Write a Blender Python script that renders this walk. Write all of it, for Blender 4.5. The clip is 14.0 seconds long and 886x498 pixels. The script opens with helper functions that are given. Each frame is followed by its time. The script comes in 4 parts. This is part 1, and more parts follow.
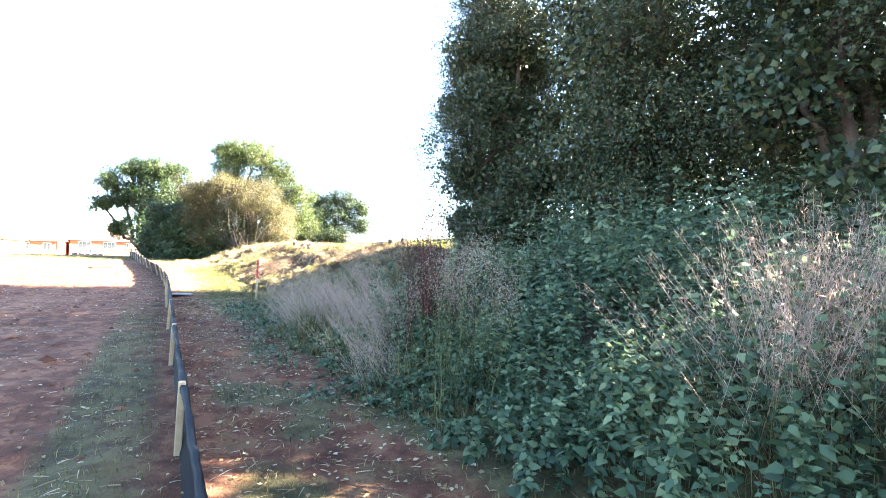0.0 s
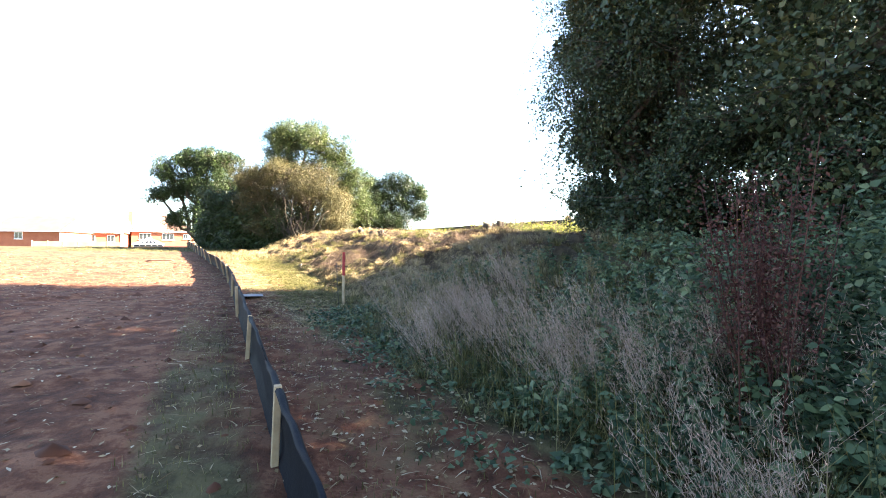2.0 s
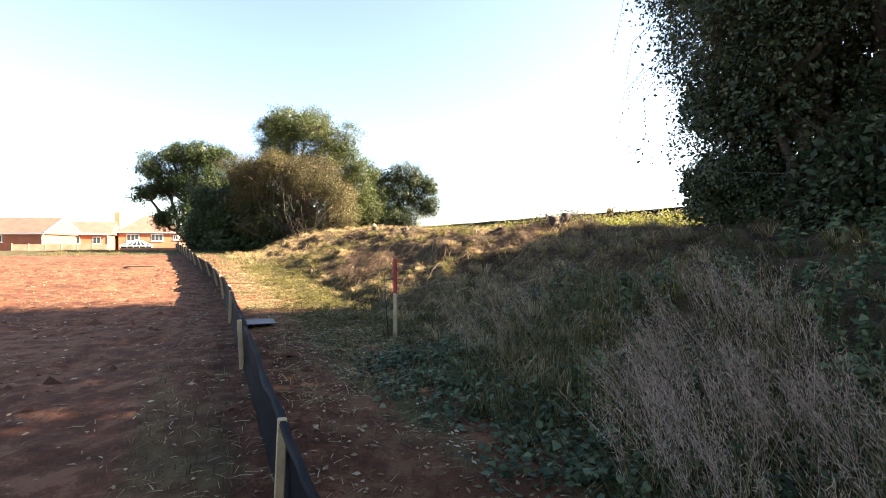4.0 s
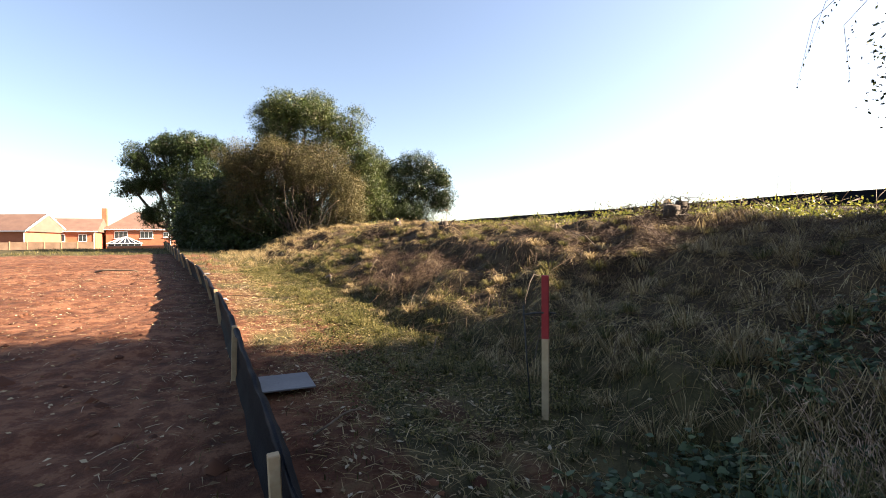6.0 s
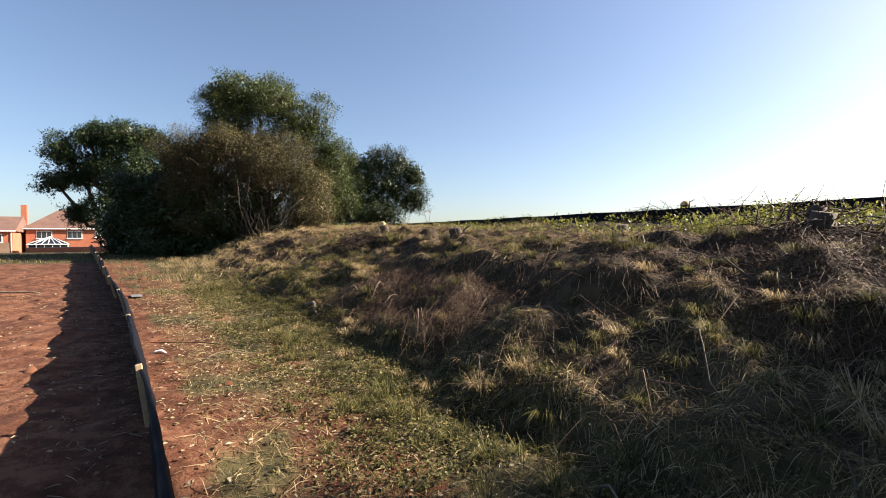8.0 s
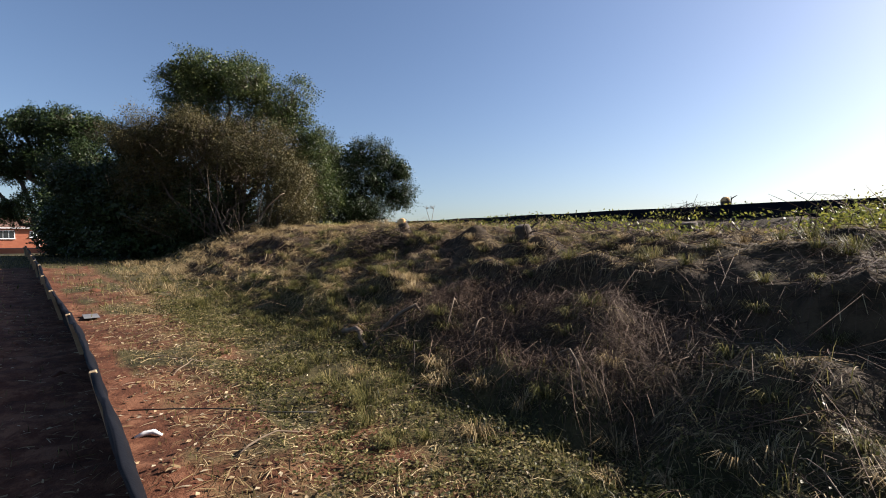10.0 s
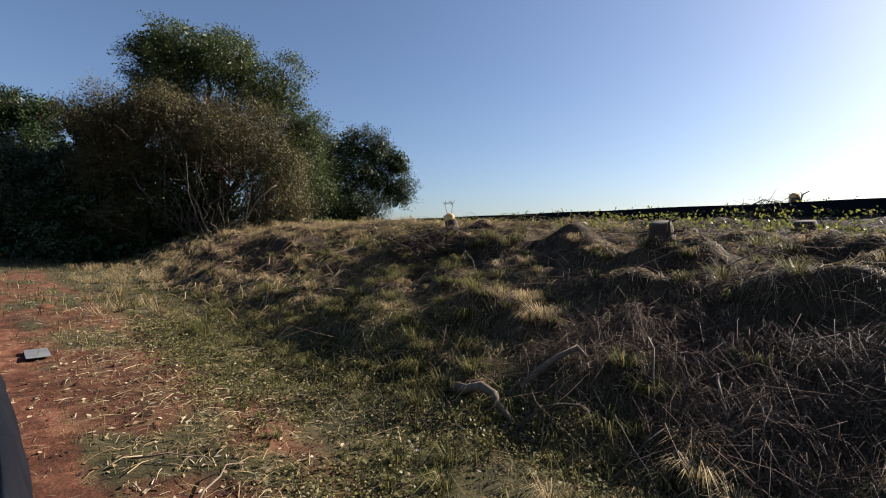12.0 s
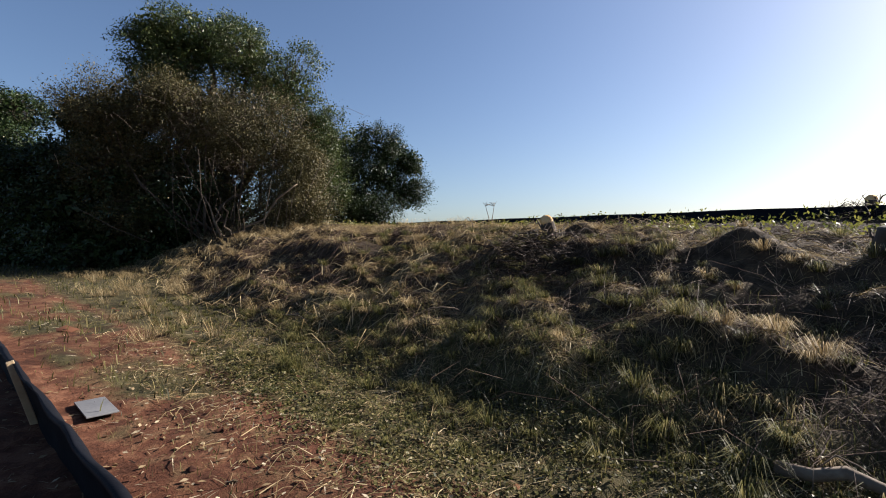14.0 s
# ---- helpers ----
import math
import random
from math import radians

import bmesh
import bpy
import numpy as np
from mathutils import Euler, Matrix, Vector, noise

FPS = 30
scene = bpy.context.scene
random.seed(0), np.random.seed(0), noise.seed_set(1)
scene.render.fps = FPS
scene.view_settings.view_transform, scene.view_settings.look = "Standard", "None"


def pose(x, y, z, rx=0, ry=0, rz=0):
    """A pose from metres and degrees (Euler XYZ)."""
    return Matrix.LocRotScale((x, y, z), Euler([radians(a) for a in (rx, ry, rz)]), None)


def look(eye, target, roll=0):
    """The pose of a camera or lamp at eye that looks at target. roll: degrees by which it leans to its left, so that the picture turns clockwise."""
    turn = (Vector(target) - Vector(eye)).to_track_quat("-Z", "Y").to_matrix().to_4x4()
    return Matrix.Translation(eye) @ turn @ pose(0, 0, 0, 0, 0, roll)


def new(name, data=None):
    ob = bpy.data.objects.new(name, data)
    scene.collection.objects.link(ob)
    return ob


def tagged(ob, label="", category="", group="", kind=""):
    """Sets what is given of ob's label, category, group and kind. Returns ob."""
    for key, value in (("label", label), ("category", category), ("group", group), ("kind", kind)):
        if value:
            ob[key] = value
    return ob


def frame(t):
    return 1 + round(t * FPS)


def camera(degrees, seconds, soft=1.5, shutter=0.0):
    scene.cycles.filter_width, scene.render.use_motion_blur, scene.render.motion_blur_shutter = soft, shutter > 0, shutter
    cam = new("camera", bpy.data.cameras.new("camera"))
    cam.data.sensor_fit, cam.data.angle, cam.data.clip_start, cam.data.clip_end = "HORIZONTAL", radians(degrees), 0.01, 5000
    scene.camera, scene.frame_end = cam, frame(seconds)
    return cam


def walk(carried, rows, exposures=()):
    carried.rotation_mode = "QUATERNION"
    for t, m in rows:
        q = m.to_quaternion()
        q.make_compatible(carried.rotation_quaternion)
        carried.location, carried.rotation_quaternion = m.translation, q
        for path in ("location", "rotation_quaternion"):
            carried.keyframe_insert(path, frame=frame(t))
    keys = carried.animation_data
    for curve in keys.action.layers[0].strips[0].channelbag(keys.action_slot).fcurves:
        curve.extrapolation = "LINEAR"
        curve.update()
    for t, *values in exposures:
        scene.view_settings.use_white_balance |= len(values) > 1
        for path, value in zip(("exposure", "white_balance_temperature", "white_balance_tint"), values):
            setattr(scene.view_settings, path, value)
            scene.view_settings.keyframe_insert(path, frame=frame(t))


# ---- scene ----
cam = camera(86.6, 14.0, soft=1.0)
METRES, EYE, TILT, LEAN, TURN = 20.0, 1.4, 2.5, -1.2, 0.0
ROWS = [
    (0.0, 0.0, 0.0, 0.0, -0.0, 0.0, 0.0),
    (0.5, -0.0207, 0.0327, 0.0, 3.4, -0.33, 0.37),
    (1.0, -0.0443, 0.0647, 0.0001, 5.32, -0.7, 0.66),
    (1.5, -0.0647, 0.0981, 0.0005, 5.24, -1.2, 0.92),
    (2.0, -0.0902, 0.1328, 0.0014, 5.07, -1.76, 1.11),
    (2.5, -0.1113, 0.1658, 0.0002, 4.89, -1.93, 1.32),
    (3.0, -0.1328, 0.201, 0.0017, 4.73, -1.97, 1.52),
    (3.5, -0.151, 0.2316, 0.0011, 4.47, -1.99, 1.62),
    (4.0, -0.1695, 0.2681, 0.0032, 4.24, -2.14, 1.88),
    (6.5, -0.2635, 0.4368, 0.0069, 2.86, -2.71, 2.09),
    (7.0, -0.2774, 0.4718, 0.0115, 1.76, -2.8, 2.16),
    (9.5, -0.3741, 0.6131, 0.0156, -6.7, -3.16, 1.65),
    (10.0, -0.3895, 0.6427, 0.0157, -6.88, -3.16, 1.78),
    (10.5, -0.3987, 0.6715, 0.0168, -7.24, -3.18, 1.88),
    (11.0, -0.4176, 0.7003, 0.0157, -7.98, -3.26, 1.73),
    (11.5, -0.4314, 0.7296, 0.0158, -9.16, -3.32, 1.61),
    (12.0, -0.4534, 0.7599, 0.0157, -10.29, -3.39, 1.41),
    (12.5, -0.4736, 0.7835, 0.0171, -10.99, -3.36, 1.31),
    (13.0, -0.4918, 0.8082, 0.0194, -11.37, -3.28, 1.34),
    (13.5, -0.5096, 0.8233, 0.0193, -11.79, -3.22, 1.38),
    (14.0, -0.5311, 0.8384, 0.0181, -12.86, -3.11, 1.31),
]
walk(cam, [(t, pose(0, 0, EYE, TILT, LEAN, TURN) @ pose(METRES * x, METRES * y, METRES * z, 90 + pitch, roll, yaw)) for t, x, y, z, yaw, pitch, roll in ROWS],
     exposures=[(0.0, 5.3, 6900, 10), (1.5, 4.65, 7200, 11), (3.0, 3.95, 7800, 14), (4.2, 3.4, 8200, 17), (6.3, 2.7, 8200, 18), (7.2, 2.35, 7600, 17), (9.3, 1.65, 6700, 16), (14.0, 1.42, 6400, 15)])

# ---- light ----
SUN_AZ, SUN_EL = 80.0, 27.3
world = bpy.data.worlds.new("sky")
scene.world = world
world.use_nodes = True
sky = world.node_tree.nodes.new("ShaderNodeTexSky")
sky.sky_type, sky.sun_disc = "NISHITA", False
sky.sun_elevation, sky.sun_rotation = radians(SUN_EL), radians(SUN_AZ)
sky.air_density, sky.dust_density, sky.ozone_density = 1.0, 1.2, 3.5
world.node_tree.links.new(sky.outputs[0], world.node_tree.nodes["Background"].inputs[0])
world.node_tree.nodes["Background"].inputs[1].default_value = 0.05
sun = new("sun", bpy.data.lights.new("sun", "SUN"))
sun.data.energy, sun.data.angle, sun.data.color = 5.0, radians(0.6), (1.0, 0.93, 0.82)
toward = Vector((math.sin(radians(SUN_AZ)) * math.cos(radians(SUN_EL)), math.cos(radians(SUN_AZ)) * math.cos(radians(SUN_EL)), math.sin(radians(SUN_EL))))
sun.matrix_world = look(toward * 60, (0, 0, 0))

# ---- the plan: u runs along the silt fence, v to its right ----
DU, DV = Vector((-0.515, 0.857)), Vector((0.857, 0.515))


def uv_to_xy(u, v):
    return u * DU[0] + v * DV[0], u * DU[1] + v * DV[1]


def xy_to_uv(x, y):
    return x * DU[0] + y * DU[1], x * DV[0] + y * DV[1]


def vnoise(x, y, seed=0):
    """Smooth value noise, 0 to 1."""
    x, y = np.asarray(x, float), np.asarray(y, float)
    xi, yi = np.floor(x), np.floor(y)
    fx, fy = x - xi, y - yi
    fx, fy = fx * fx * (3 - 2 * fx), fy * fy * (3 - 2 * fy)

    def h(a, b):
        s = np.sin(a * 127.1 + b * 311.7 + seed * 74.7) * 43758.5453
        return s - np.floor(s)

    return (h(xi, yi) * (1 - fx) + h(xi + 1, yi) * fx) * (1 - fy) + (h(xi, yi + 1) * (1 - fx) + h(xi + 1, yi + 1) * fx) * fy


def fbm(x, y, seed=0, octaves=3):
    total, amp, norm = 0, 1.0, 0
    for o in range(octaves):
        total = total + amp * vnoise(x * 2 ** o, y * 2 ** o, seed + o)
        norm += amp
        amp *= 0.5
    return total / norm


def smooth(a, b, x):
    t = np.clip((x - a) / (b - a), 0, 1)
    return t * t * (3 - 2 * t)


def fence_v(u):
    """Where the silt fence stands: nearly straight, bending left far off."""
    d = np.maximum(0, np.asarray(u, float) - 14.5)
    return 0.18 - 0.005 * np.minimum(d, 9) ** 2 - 0.085 * np.maximum(0, d - 9) + 0.035 * smooth(15.5, 18, u) * (1 - smooth(21, 26, u))


def height_uv(u, v):
    u, v = np.asarray(u, float), np.asarray(v, float)
    base = 0.044 * np.minimum(u, 42) - 0.05 * np.clip(u - 99, 0, 80)
    base = np.maximum(base, -1.5)
    bank = np.interp(v, (-300, 1.8, 2.4, 3.2, 4.6, 5.2, 6, 7, 9, 11, 13, 15, 17, 60, 400), (0, 0, 0.08, 0.36, 0.9, 1.08, 1.24, 1.33, 1.38, 1.42, 1.6, 1.85, 1.8, 1.5, 0))
    crest = np.clip(0.74 - 0.0245 * u, -0.15, 0.5) * 0.9 * smooth(10.5, 12.8, v) * (1 - smooth(14, 20, v))
    bank = (bank + crest) * (1 - 0.85 * smooth(55, 110, u))
    # two worn terraces left by the cutting, with steep risers, and smaller steps elsewhere
    w = v + (fbm(u * 0.45, v * 0.25, 51) - 0.5) * 0.8 + (fbm(u * 1.8, v * 0.8, 57) - 0.5) * 0.4
    cut = smooth(10.5, 13, u) * (1 - 0.9 * smooth(18.6, 20.8, u)) * (1 - smooth(27, 31, u)) * (1 - smooth(5.4, 6.4, v)) * (0.55 + 0.75 * smooth(0.35, 0.65, fbm(u * 0.7, v * 0.6, 81)))
    ledges = np.interp(w, (-300, 2.1, 2.4, 2.75, 3.2, 4.1, 4.48, 5.3, 6, 7), (0, 0, -0.03, 0.26, 0.4, 0.56, 0.95, 1.12, 1.24, 1.33))
    bank = bank + cut * (ledges - np.interp(v, (1.8, 2.4, 3.2, 4.6, 5.2, 6, 7), (0, 0.08, 0.36, 0.9, 1.08, 1.24, 1.33)))
    k = np.floor(w / 0.85)
    fr = w / 0.85 - k
    step = (k + smooth(0.0, 0.38, fr)) * 0.85 - w
    bank = bank + (0.17 - 0.09 * cut) * step * smooth(2.0, 2.8, v) * (1 - smooth(6.5, 8.5, v)) * smooth(9, 12, u)
    on_bank = smooth(1.9, 3.2, v) * (1 - smooth(14, 20, v))
    lumps = (fbm(u * 0.75, v * 1.1, 3) - 0.5) * (0.45 - 0.25 * smooth(6, 9, v)) + (fbm(u * 2.4, v * 2.9, 9) - 0.5) * (0.42 - 0.2 * smooth(6, 9, v))
    foot = -0.16 * np.exp(-((v - 2.75 - 0.35 * np.sin(u * 0.8)) / 0.28) ** 2) * smooth(12, 15, u) * (1 - 0.8 * smooth(18.5, 20.5, u))
    near = (np.abs(u) < 80) & (np.abs(v) < 40)
    rough = (fbm(u * 1.1, v * 1.3, 21) - 0.5) * 0.09 + (fbm(u * 4.5, v * 4.5, 33, 2) - 0.5) * 0.07
    return base + bank + np.where(near, lumps * on_bank + foot + rough * (1 - 0.5 * on_bank), 0)


def ground_z(x, y):
    return height_uv(*xy_to_uv(np.asarray(x, float), np.asarray(y, float)))


# ---- mesh helpers ----
rng = np.random.default_rng(7)


def mesh_from(name, verts, faces, material=None, shade_smooth=False):
    verts, faces = np.asarray(verts, np.float32), np.asarray(faces, np.int32)
    m = bpy.data.meshes.new(name)
    k = faces.shape[1]
    m.vertices.add(len(verts))
    m.vertices.foreach_set("co", verts.ravel())
    m.loops.add(faces.size)
    m.loops.foreach_set("vertex_index", faces.ravel())
    m.polygons.add(len(faces))
    m.polygons.foreach_set("loop_start", np.arange(0, faces.size, k, dtype=np.int32))
    if shade_smooth:
        m.polygons.foreach_set("use_smooth", np.ones(len(faces), bool))
    m.update(calc_edges=True)
    m.validate()
    if material:
        m.materials.append(material)
    return m


def unit(a):
    return a / np.maximum(np.linalg.norm(a, axis=-1, keepdims=True), 1e-9)


def strips(a, m, b, width, side=None):
    """Blades that run a, m, b and end in a point."""
    n = len(a)
    if side is None:
        side = unit(np.cross(b - a, unit(rng.normal(size=(n, 3)) * 0.5 + (0, 0, 1))))
    w = np.broadcast_to(np.asarray(width), (n,))[:, None] * 0.5
    v = np.stack([a - side * w, a + side * w, m - side * w * 0.8, m + side * w * 0.8, b], 1).reshape(-1, 3)
    f = np.array([(0, 1, 3), (0, 3, 2), (2, 3, 4)])
    return v, (f[None] + 5 * np.arange(n)[:, None, None]).reshape(-1, 3)


def tubes(a, m, b, r0, r1):
    """Three-sided sticks that run a, m, b."""
    n = len(a)
    d = unit(b - a)
    s = unit(np.cross(d, np.where(np.abs(d[:, 2:3]) > 0.9, (1.0, 0, 0), (0, 0, 1.0))))
    t = np.cross(d, s)
    r0 = np.broadcast_to(np.asarray(r0, float), (n,))[:, None]
    r1 = np.broadcast_to(np.asarray(r1, float), (n,))[:, None]
    rings = []
    for p, r in ((a, r0), (m, (r0 + r1) / 2), (b, r1)):
        for k in range(3):
            c, q = math.cos(k * 2.0944), math.sin(k * 2.0944)
            rings.append(p + (s * c + t * q) * r)
    v = np.stack(rings, 1).reshape(-1, 3)
    f = []
    for o in (0, 3):
        for k in range(3):
            j = (k + 1) % 3
            f += [(o + k, o + j, o + 3 + j), (o + k, o + 3 + j, o + 3 + k)]
    f += [(6, 7, 8)]
    f = np.array(f)
    return v, (f[None] + 9 * np.arange(n)[:, None, None]).reshape(-1, 3)


def leaves(p, d, length, width, normal=None, fold=0.25):
    """Leaves of two halves, folded along the rib."""
    n = len(p)
    if normal is None:
        normal = rng.normal(size=(n, 3)) * 0.7 + (0, 0, 0.9)
    d = unit(d)
    s = unit(np.cross(d, normal))
    nn = np.cross(s, d)
    length = np.broadcast_to(np.asarray(length, float), (n,))[:, None]
    width = np.broadcast_to(np.asarray(width, float), (n,))[:, None] / 2
    mid = p + d * length * 0.45
    v = np.stack([p, mid - s * width + nn * width * fold, p + d * length, mid + s * width + nn * width * fold], 1).reshape(-1, 3)
    f = np.array([(0, 1, 2), (0, 2, 3)])
    return v, (f[None] + 4 * np.arange(n)[:, None, None]).reshape(-1, 3)


def broad_leaves(p, d, length, width, normal, fold=0.2):
    """Toothless ovate leaves of four facets, for what stands close by."""
    n = len(p)
    d = unit(d)
    s = unit(np.cross(d, normal))
    nn = np.cross(s, d)
    length = np.asarray(length, float)[:, None]
    w = np.asarray(width, float)[:, None] / 2
    droop = nn * length * -0.12
    a, b = p + d * length * 0.28, p + d * length * 0.66
    v = np.stack([p, a - s * w + nn * w * fold, b - s * w * 0.62 + nn * w * fold * 0.5, p + d * length + droop, b + s * w * 0.62 + nn * w * fold * 0.5, a + s * w + nn * w * fold], 1).reshape(-1, 3)
    f = np.array([(0, 1, 5), (1, 2, 4), (1, 4, 5), (2, 3, 4)])
    return v, (f[None] + 6 * np.arange(n)[:, None, None]).reshape(-1, 3)


def joined(*pieces):
    vs, fs, o = [], [], 0
    for v, f in pieces:
        vs.append(v)
        fs.append(f + o)
        o += len(v)
    return np.concatenate(vs), np.concatenate(fs)


def part(name, bm, material, parent, label="", loc=None):
    """Links a bmesh or (verts, faces) as one mesh object under a thing or part."""
    if isinstance(bm, tuple):
        m = mesh_from(name, bm[0], bm[1], material)
    else:
        m = bpy.data.meshes.new(name)
        bm.to_mesh(m)
        bm.free()
        m.materials.append(material)
    ob = new(name, m)
    ob.parent = parent
    if loc is not None:
        ob.location = loc
    if label:
        tagged(ob, label)
    return ob


def thing(name, x, y, z, label, category, group="", rz=0.0, kind=""):
    ob = new(name)
    ob.matrix_basis = pose(x, y, z, 0, 0, rz)
    return tagged(ob, label, category, group, kind)


def stuff(name, vf, material, label, category):
    return tagged(new(name, mesh_from(name, vf[0], vf[1], material)), label, category, kind="stuff")


def box(x0, y0, z0, x1, y1, z1, bevel=0.0, bm=None):
    own = bmesh.new()
    bmesh.ops.create_cube(own, size=1)
    for v in own.verts:
        v.co = Vector((x0 + (v.co.x + 0.5) * (x1 - x0), y0 + (v.co.y + 0.5) * (y1 - y0), z0 + (v.co.z + 0.5) * (z1 - z0)))
    if bevel:
        bmesh.ops.bevel(own, geom=own.edges[:], offset=bevel, segments=1, affect="EDGES")
    if bm is None:
        return own
    tmp = bpy.data.meshes.new("tmp")
    own.to_mesh(tmp)
    own.free()
    bm.from_mesh(tmp)
    bpy.data.meshes.remove(tmp)
    return bm


def limb(points, radii, sides=6, wobble=0.0):
    """A round branch through the points."""
    pts = np.array(points, float)
    n = len(pts)
    d = unit(np.gradient(pts, axis=0))
    ref = np.where(np.abs(d[:, 2:3]) > 0.9, (1.0, 0, 0), (0, 0, 1.0))
    s = unit(np.cross(d, ref))
    t = np.cross(d, s)
    v = []
    for k in range(sides):
        a = 2 * math.pi * k / sides
        r = np.array(radii)[:, None] * (1 + wobble * rng.normal(size=(n, 1)))
        v.append(pts + (s * math.cos(a) + t * math.sin(a)) * r)
    v = np.stack(v, 1).reshape(-1, 3)
    f = []
    for i in range(n - 1):
        for k in range(sides):
            j = (k + 1) % sides
            f += [(i * sides + k, i * sides + j, (i + 1) * sides + j), (i * sides + k, (i + 1) * sides + j, (i + 1) * sides + k)]
    v = np.concatenate([v, pts[:1], pts[-1:]])
    e = n * sides
    for k in range(sides):
        j = (k + 1) % sides
        f += [(j, k, e), ((n - 1) * sides + k, (n - 1) * sides + j, e + 1)]
    return v, np.array(f)


def bent(a, b, n=5, sway=0.1):
    a, b = np.array(a, float), np.array(b, float)
    t = np.linspace(0, 1, n)[:, None]
    pts = a + (b - a) * t
    pts[1:-1] += rng.normal(size=(n - 2, 3)) * sway * np.linalg.norm(b - a)
    return pts


# ---- materials ----
def material(name):
    m = bpy.data.materials.new(name)
    m.use_nodes = True
    nt = m.node_tree
    return m, nt, nt.nodes["Principled BSDF"]


def node(nt, kind, **sockets):
    nd = nt.nodes.new(kind)
    for k, v in sockets.items():
        nd.inputs[k.replace("_", " ")].default_value = v
    return nd


def ramp(nt, fac, stops):
    r = nt.nodes.new("ShaderNodeValToRGB")
    els = r.color_ramp.elements
    while len(els) < len(stops):
        els.new(0.5)
    for e, (p, c) in zip(els, stops):
        e.position, e.color = p, (*c, 1)
    nt.links.new(fac, r.inputs["Fac"])
    return r.outputs["Color"]


def leafy(name, colours, gloss=0.45, through_light=0.35, patch=0.6):
    """Foliage: each leaf has its own tone, and light shines through it."""
    m, nt, b = material(name)
    geo = nt.nodes.new("ShaderNodeNewGeometry")
    n = len(colours)
    noise_t = node(nt, "ShaderNodeTexNoise", Scale=patch, Detail=2.0)
    nt.links.new(geo.outputs["Position"], noise_t.inputs["Vector"])
    add = nt.nodes.new("ShaderNodeMath")
    add.operation = "MULTIPLY_ADD"
    nt.links.new(noise_t.outputs["Fac"], add.inputs[0])
    add.inputs[1].default_value = 0.7
    sub = nt.nodes.new("ShaderNodeMath")
    sub.operation = "MULTIPLY_ADD"
    nt.links.new(geo.outputs["Random Per Island"], sub.inputs[0])
    sub.inputs[1].default_value, sub.inputs[2].default_value = 0.8, -0.25
    nt.links.new(sub.outputs[0], add.inputs[2])
    col = ramp(nt, add.outputs[0], [(i / max(1, n - 1), c) for i, c in enumerate(colours)])
    nt.links.new(col, b.inputs["Base Color"])
    b.inputs["Roughness"].default_value = gloss
    b.inputs["Specular IOR Level"].default_value = 0.2
    out = nt.nodes["Material Output"]
    if through_light:
        tr = nt.nodes.new("ShaderNodeBsdfTranslucent")
        nt.links.new(col, tr.inputs["Color"])
        mix = nt.nodes.new("ShaderNodeMixShader")
        mix.inputs[0].default_value = through_light
        nt.links.new(b.outputs[0], mix.inputs[1])
        nt.links.new(tr.outputs[0], mix.inputs[2])
        nt.links.new(mix.outputs[0], out.inputs["Surface"])
    return m


def surface(name, colours, scale=6.0, rough=0.8, bump=0.3, fine=40.0, metallic=0.0, spec=0.4):
    """A solid surface with tone at two scales and fine relief."""
    m, nt, b = material(name)
    tc = nt.nodes.new("ShaderNodeTexCoord")
    n1 = node(nt, "ShaderNodeTexNoise", Scale=scale, Detail=5.0)
    n2 = node(nt, "ShaderNodeTexNoise", Scale=fine, Detail=3.0)
    for n in (n1, n2):
        nt.links.new(tc.outputs["Object"], n.inputs["Vector"])
    mx = nt.nodes.new("ShaderNodeMath")
    mx.operation = "MULTIPLY_ADD"
    nt.links.new(n2.outputs["Fac"], mx.inputs[0])
    mx.inputs[1].default_value = 0.45
    hf = nt.nodes.new("ShaderNodeMath")
    hf.operation = "MULTIPLY_ADD"
    nt.links.new(n1.outputs["Fac"], hf.inputs[0])
    hf.inputs[1].default_value, hf.inputs[2].default_value = 1.1, -0.28
    nt.links.new(hf.outputs[0], mx.inputs[2])
    k = len(colours)
    col = ramp(nt, mx.outputs[0], [(i / max(1, k - 1), c) for i, c in enumerate(colours)])
    nt.links.new(col, b.inputs["Base Color"])
    b.inputs["Roughness"].default_value, b.inputs["Metallic"].default_value = rough, metallic
    b.inputs["Specular IOR Level"].default_value = spec
    bp = node(nt, "ShaderNodeBump", Strength=bump, Distance=0.02)
    nt.links.new(mx.outputs[0], bp.inputs["Height"])
    nt.links.new(bp.outputs[0], b.inputs["Normal"])
    return m


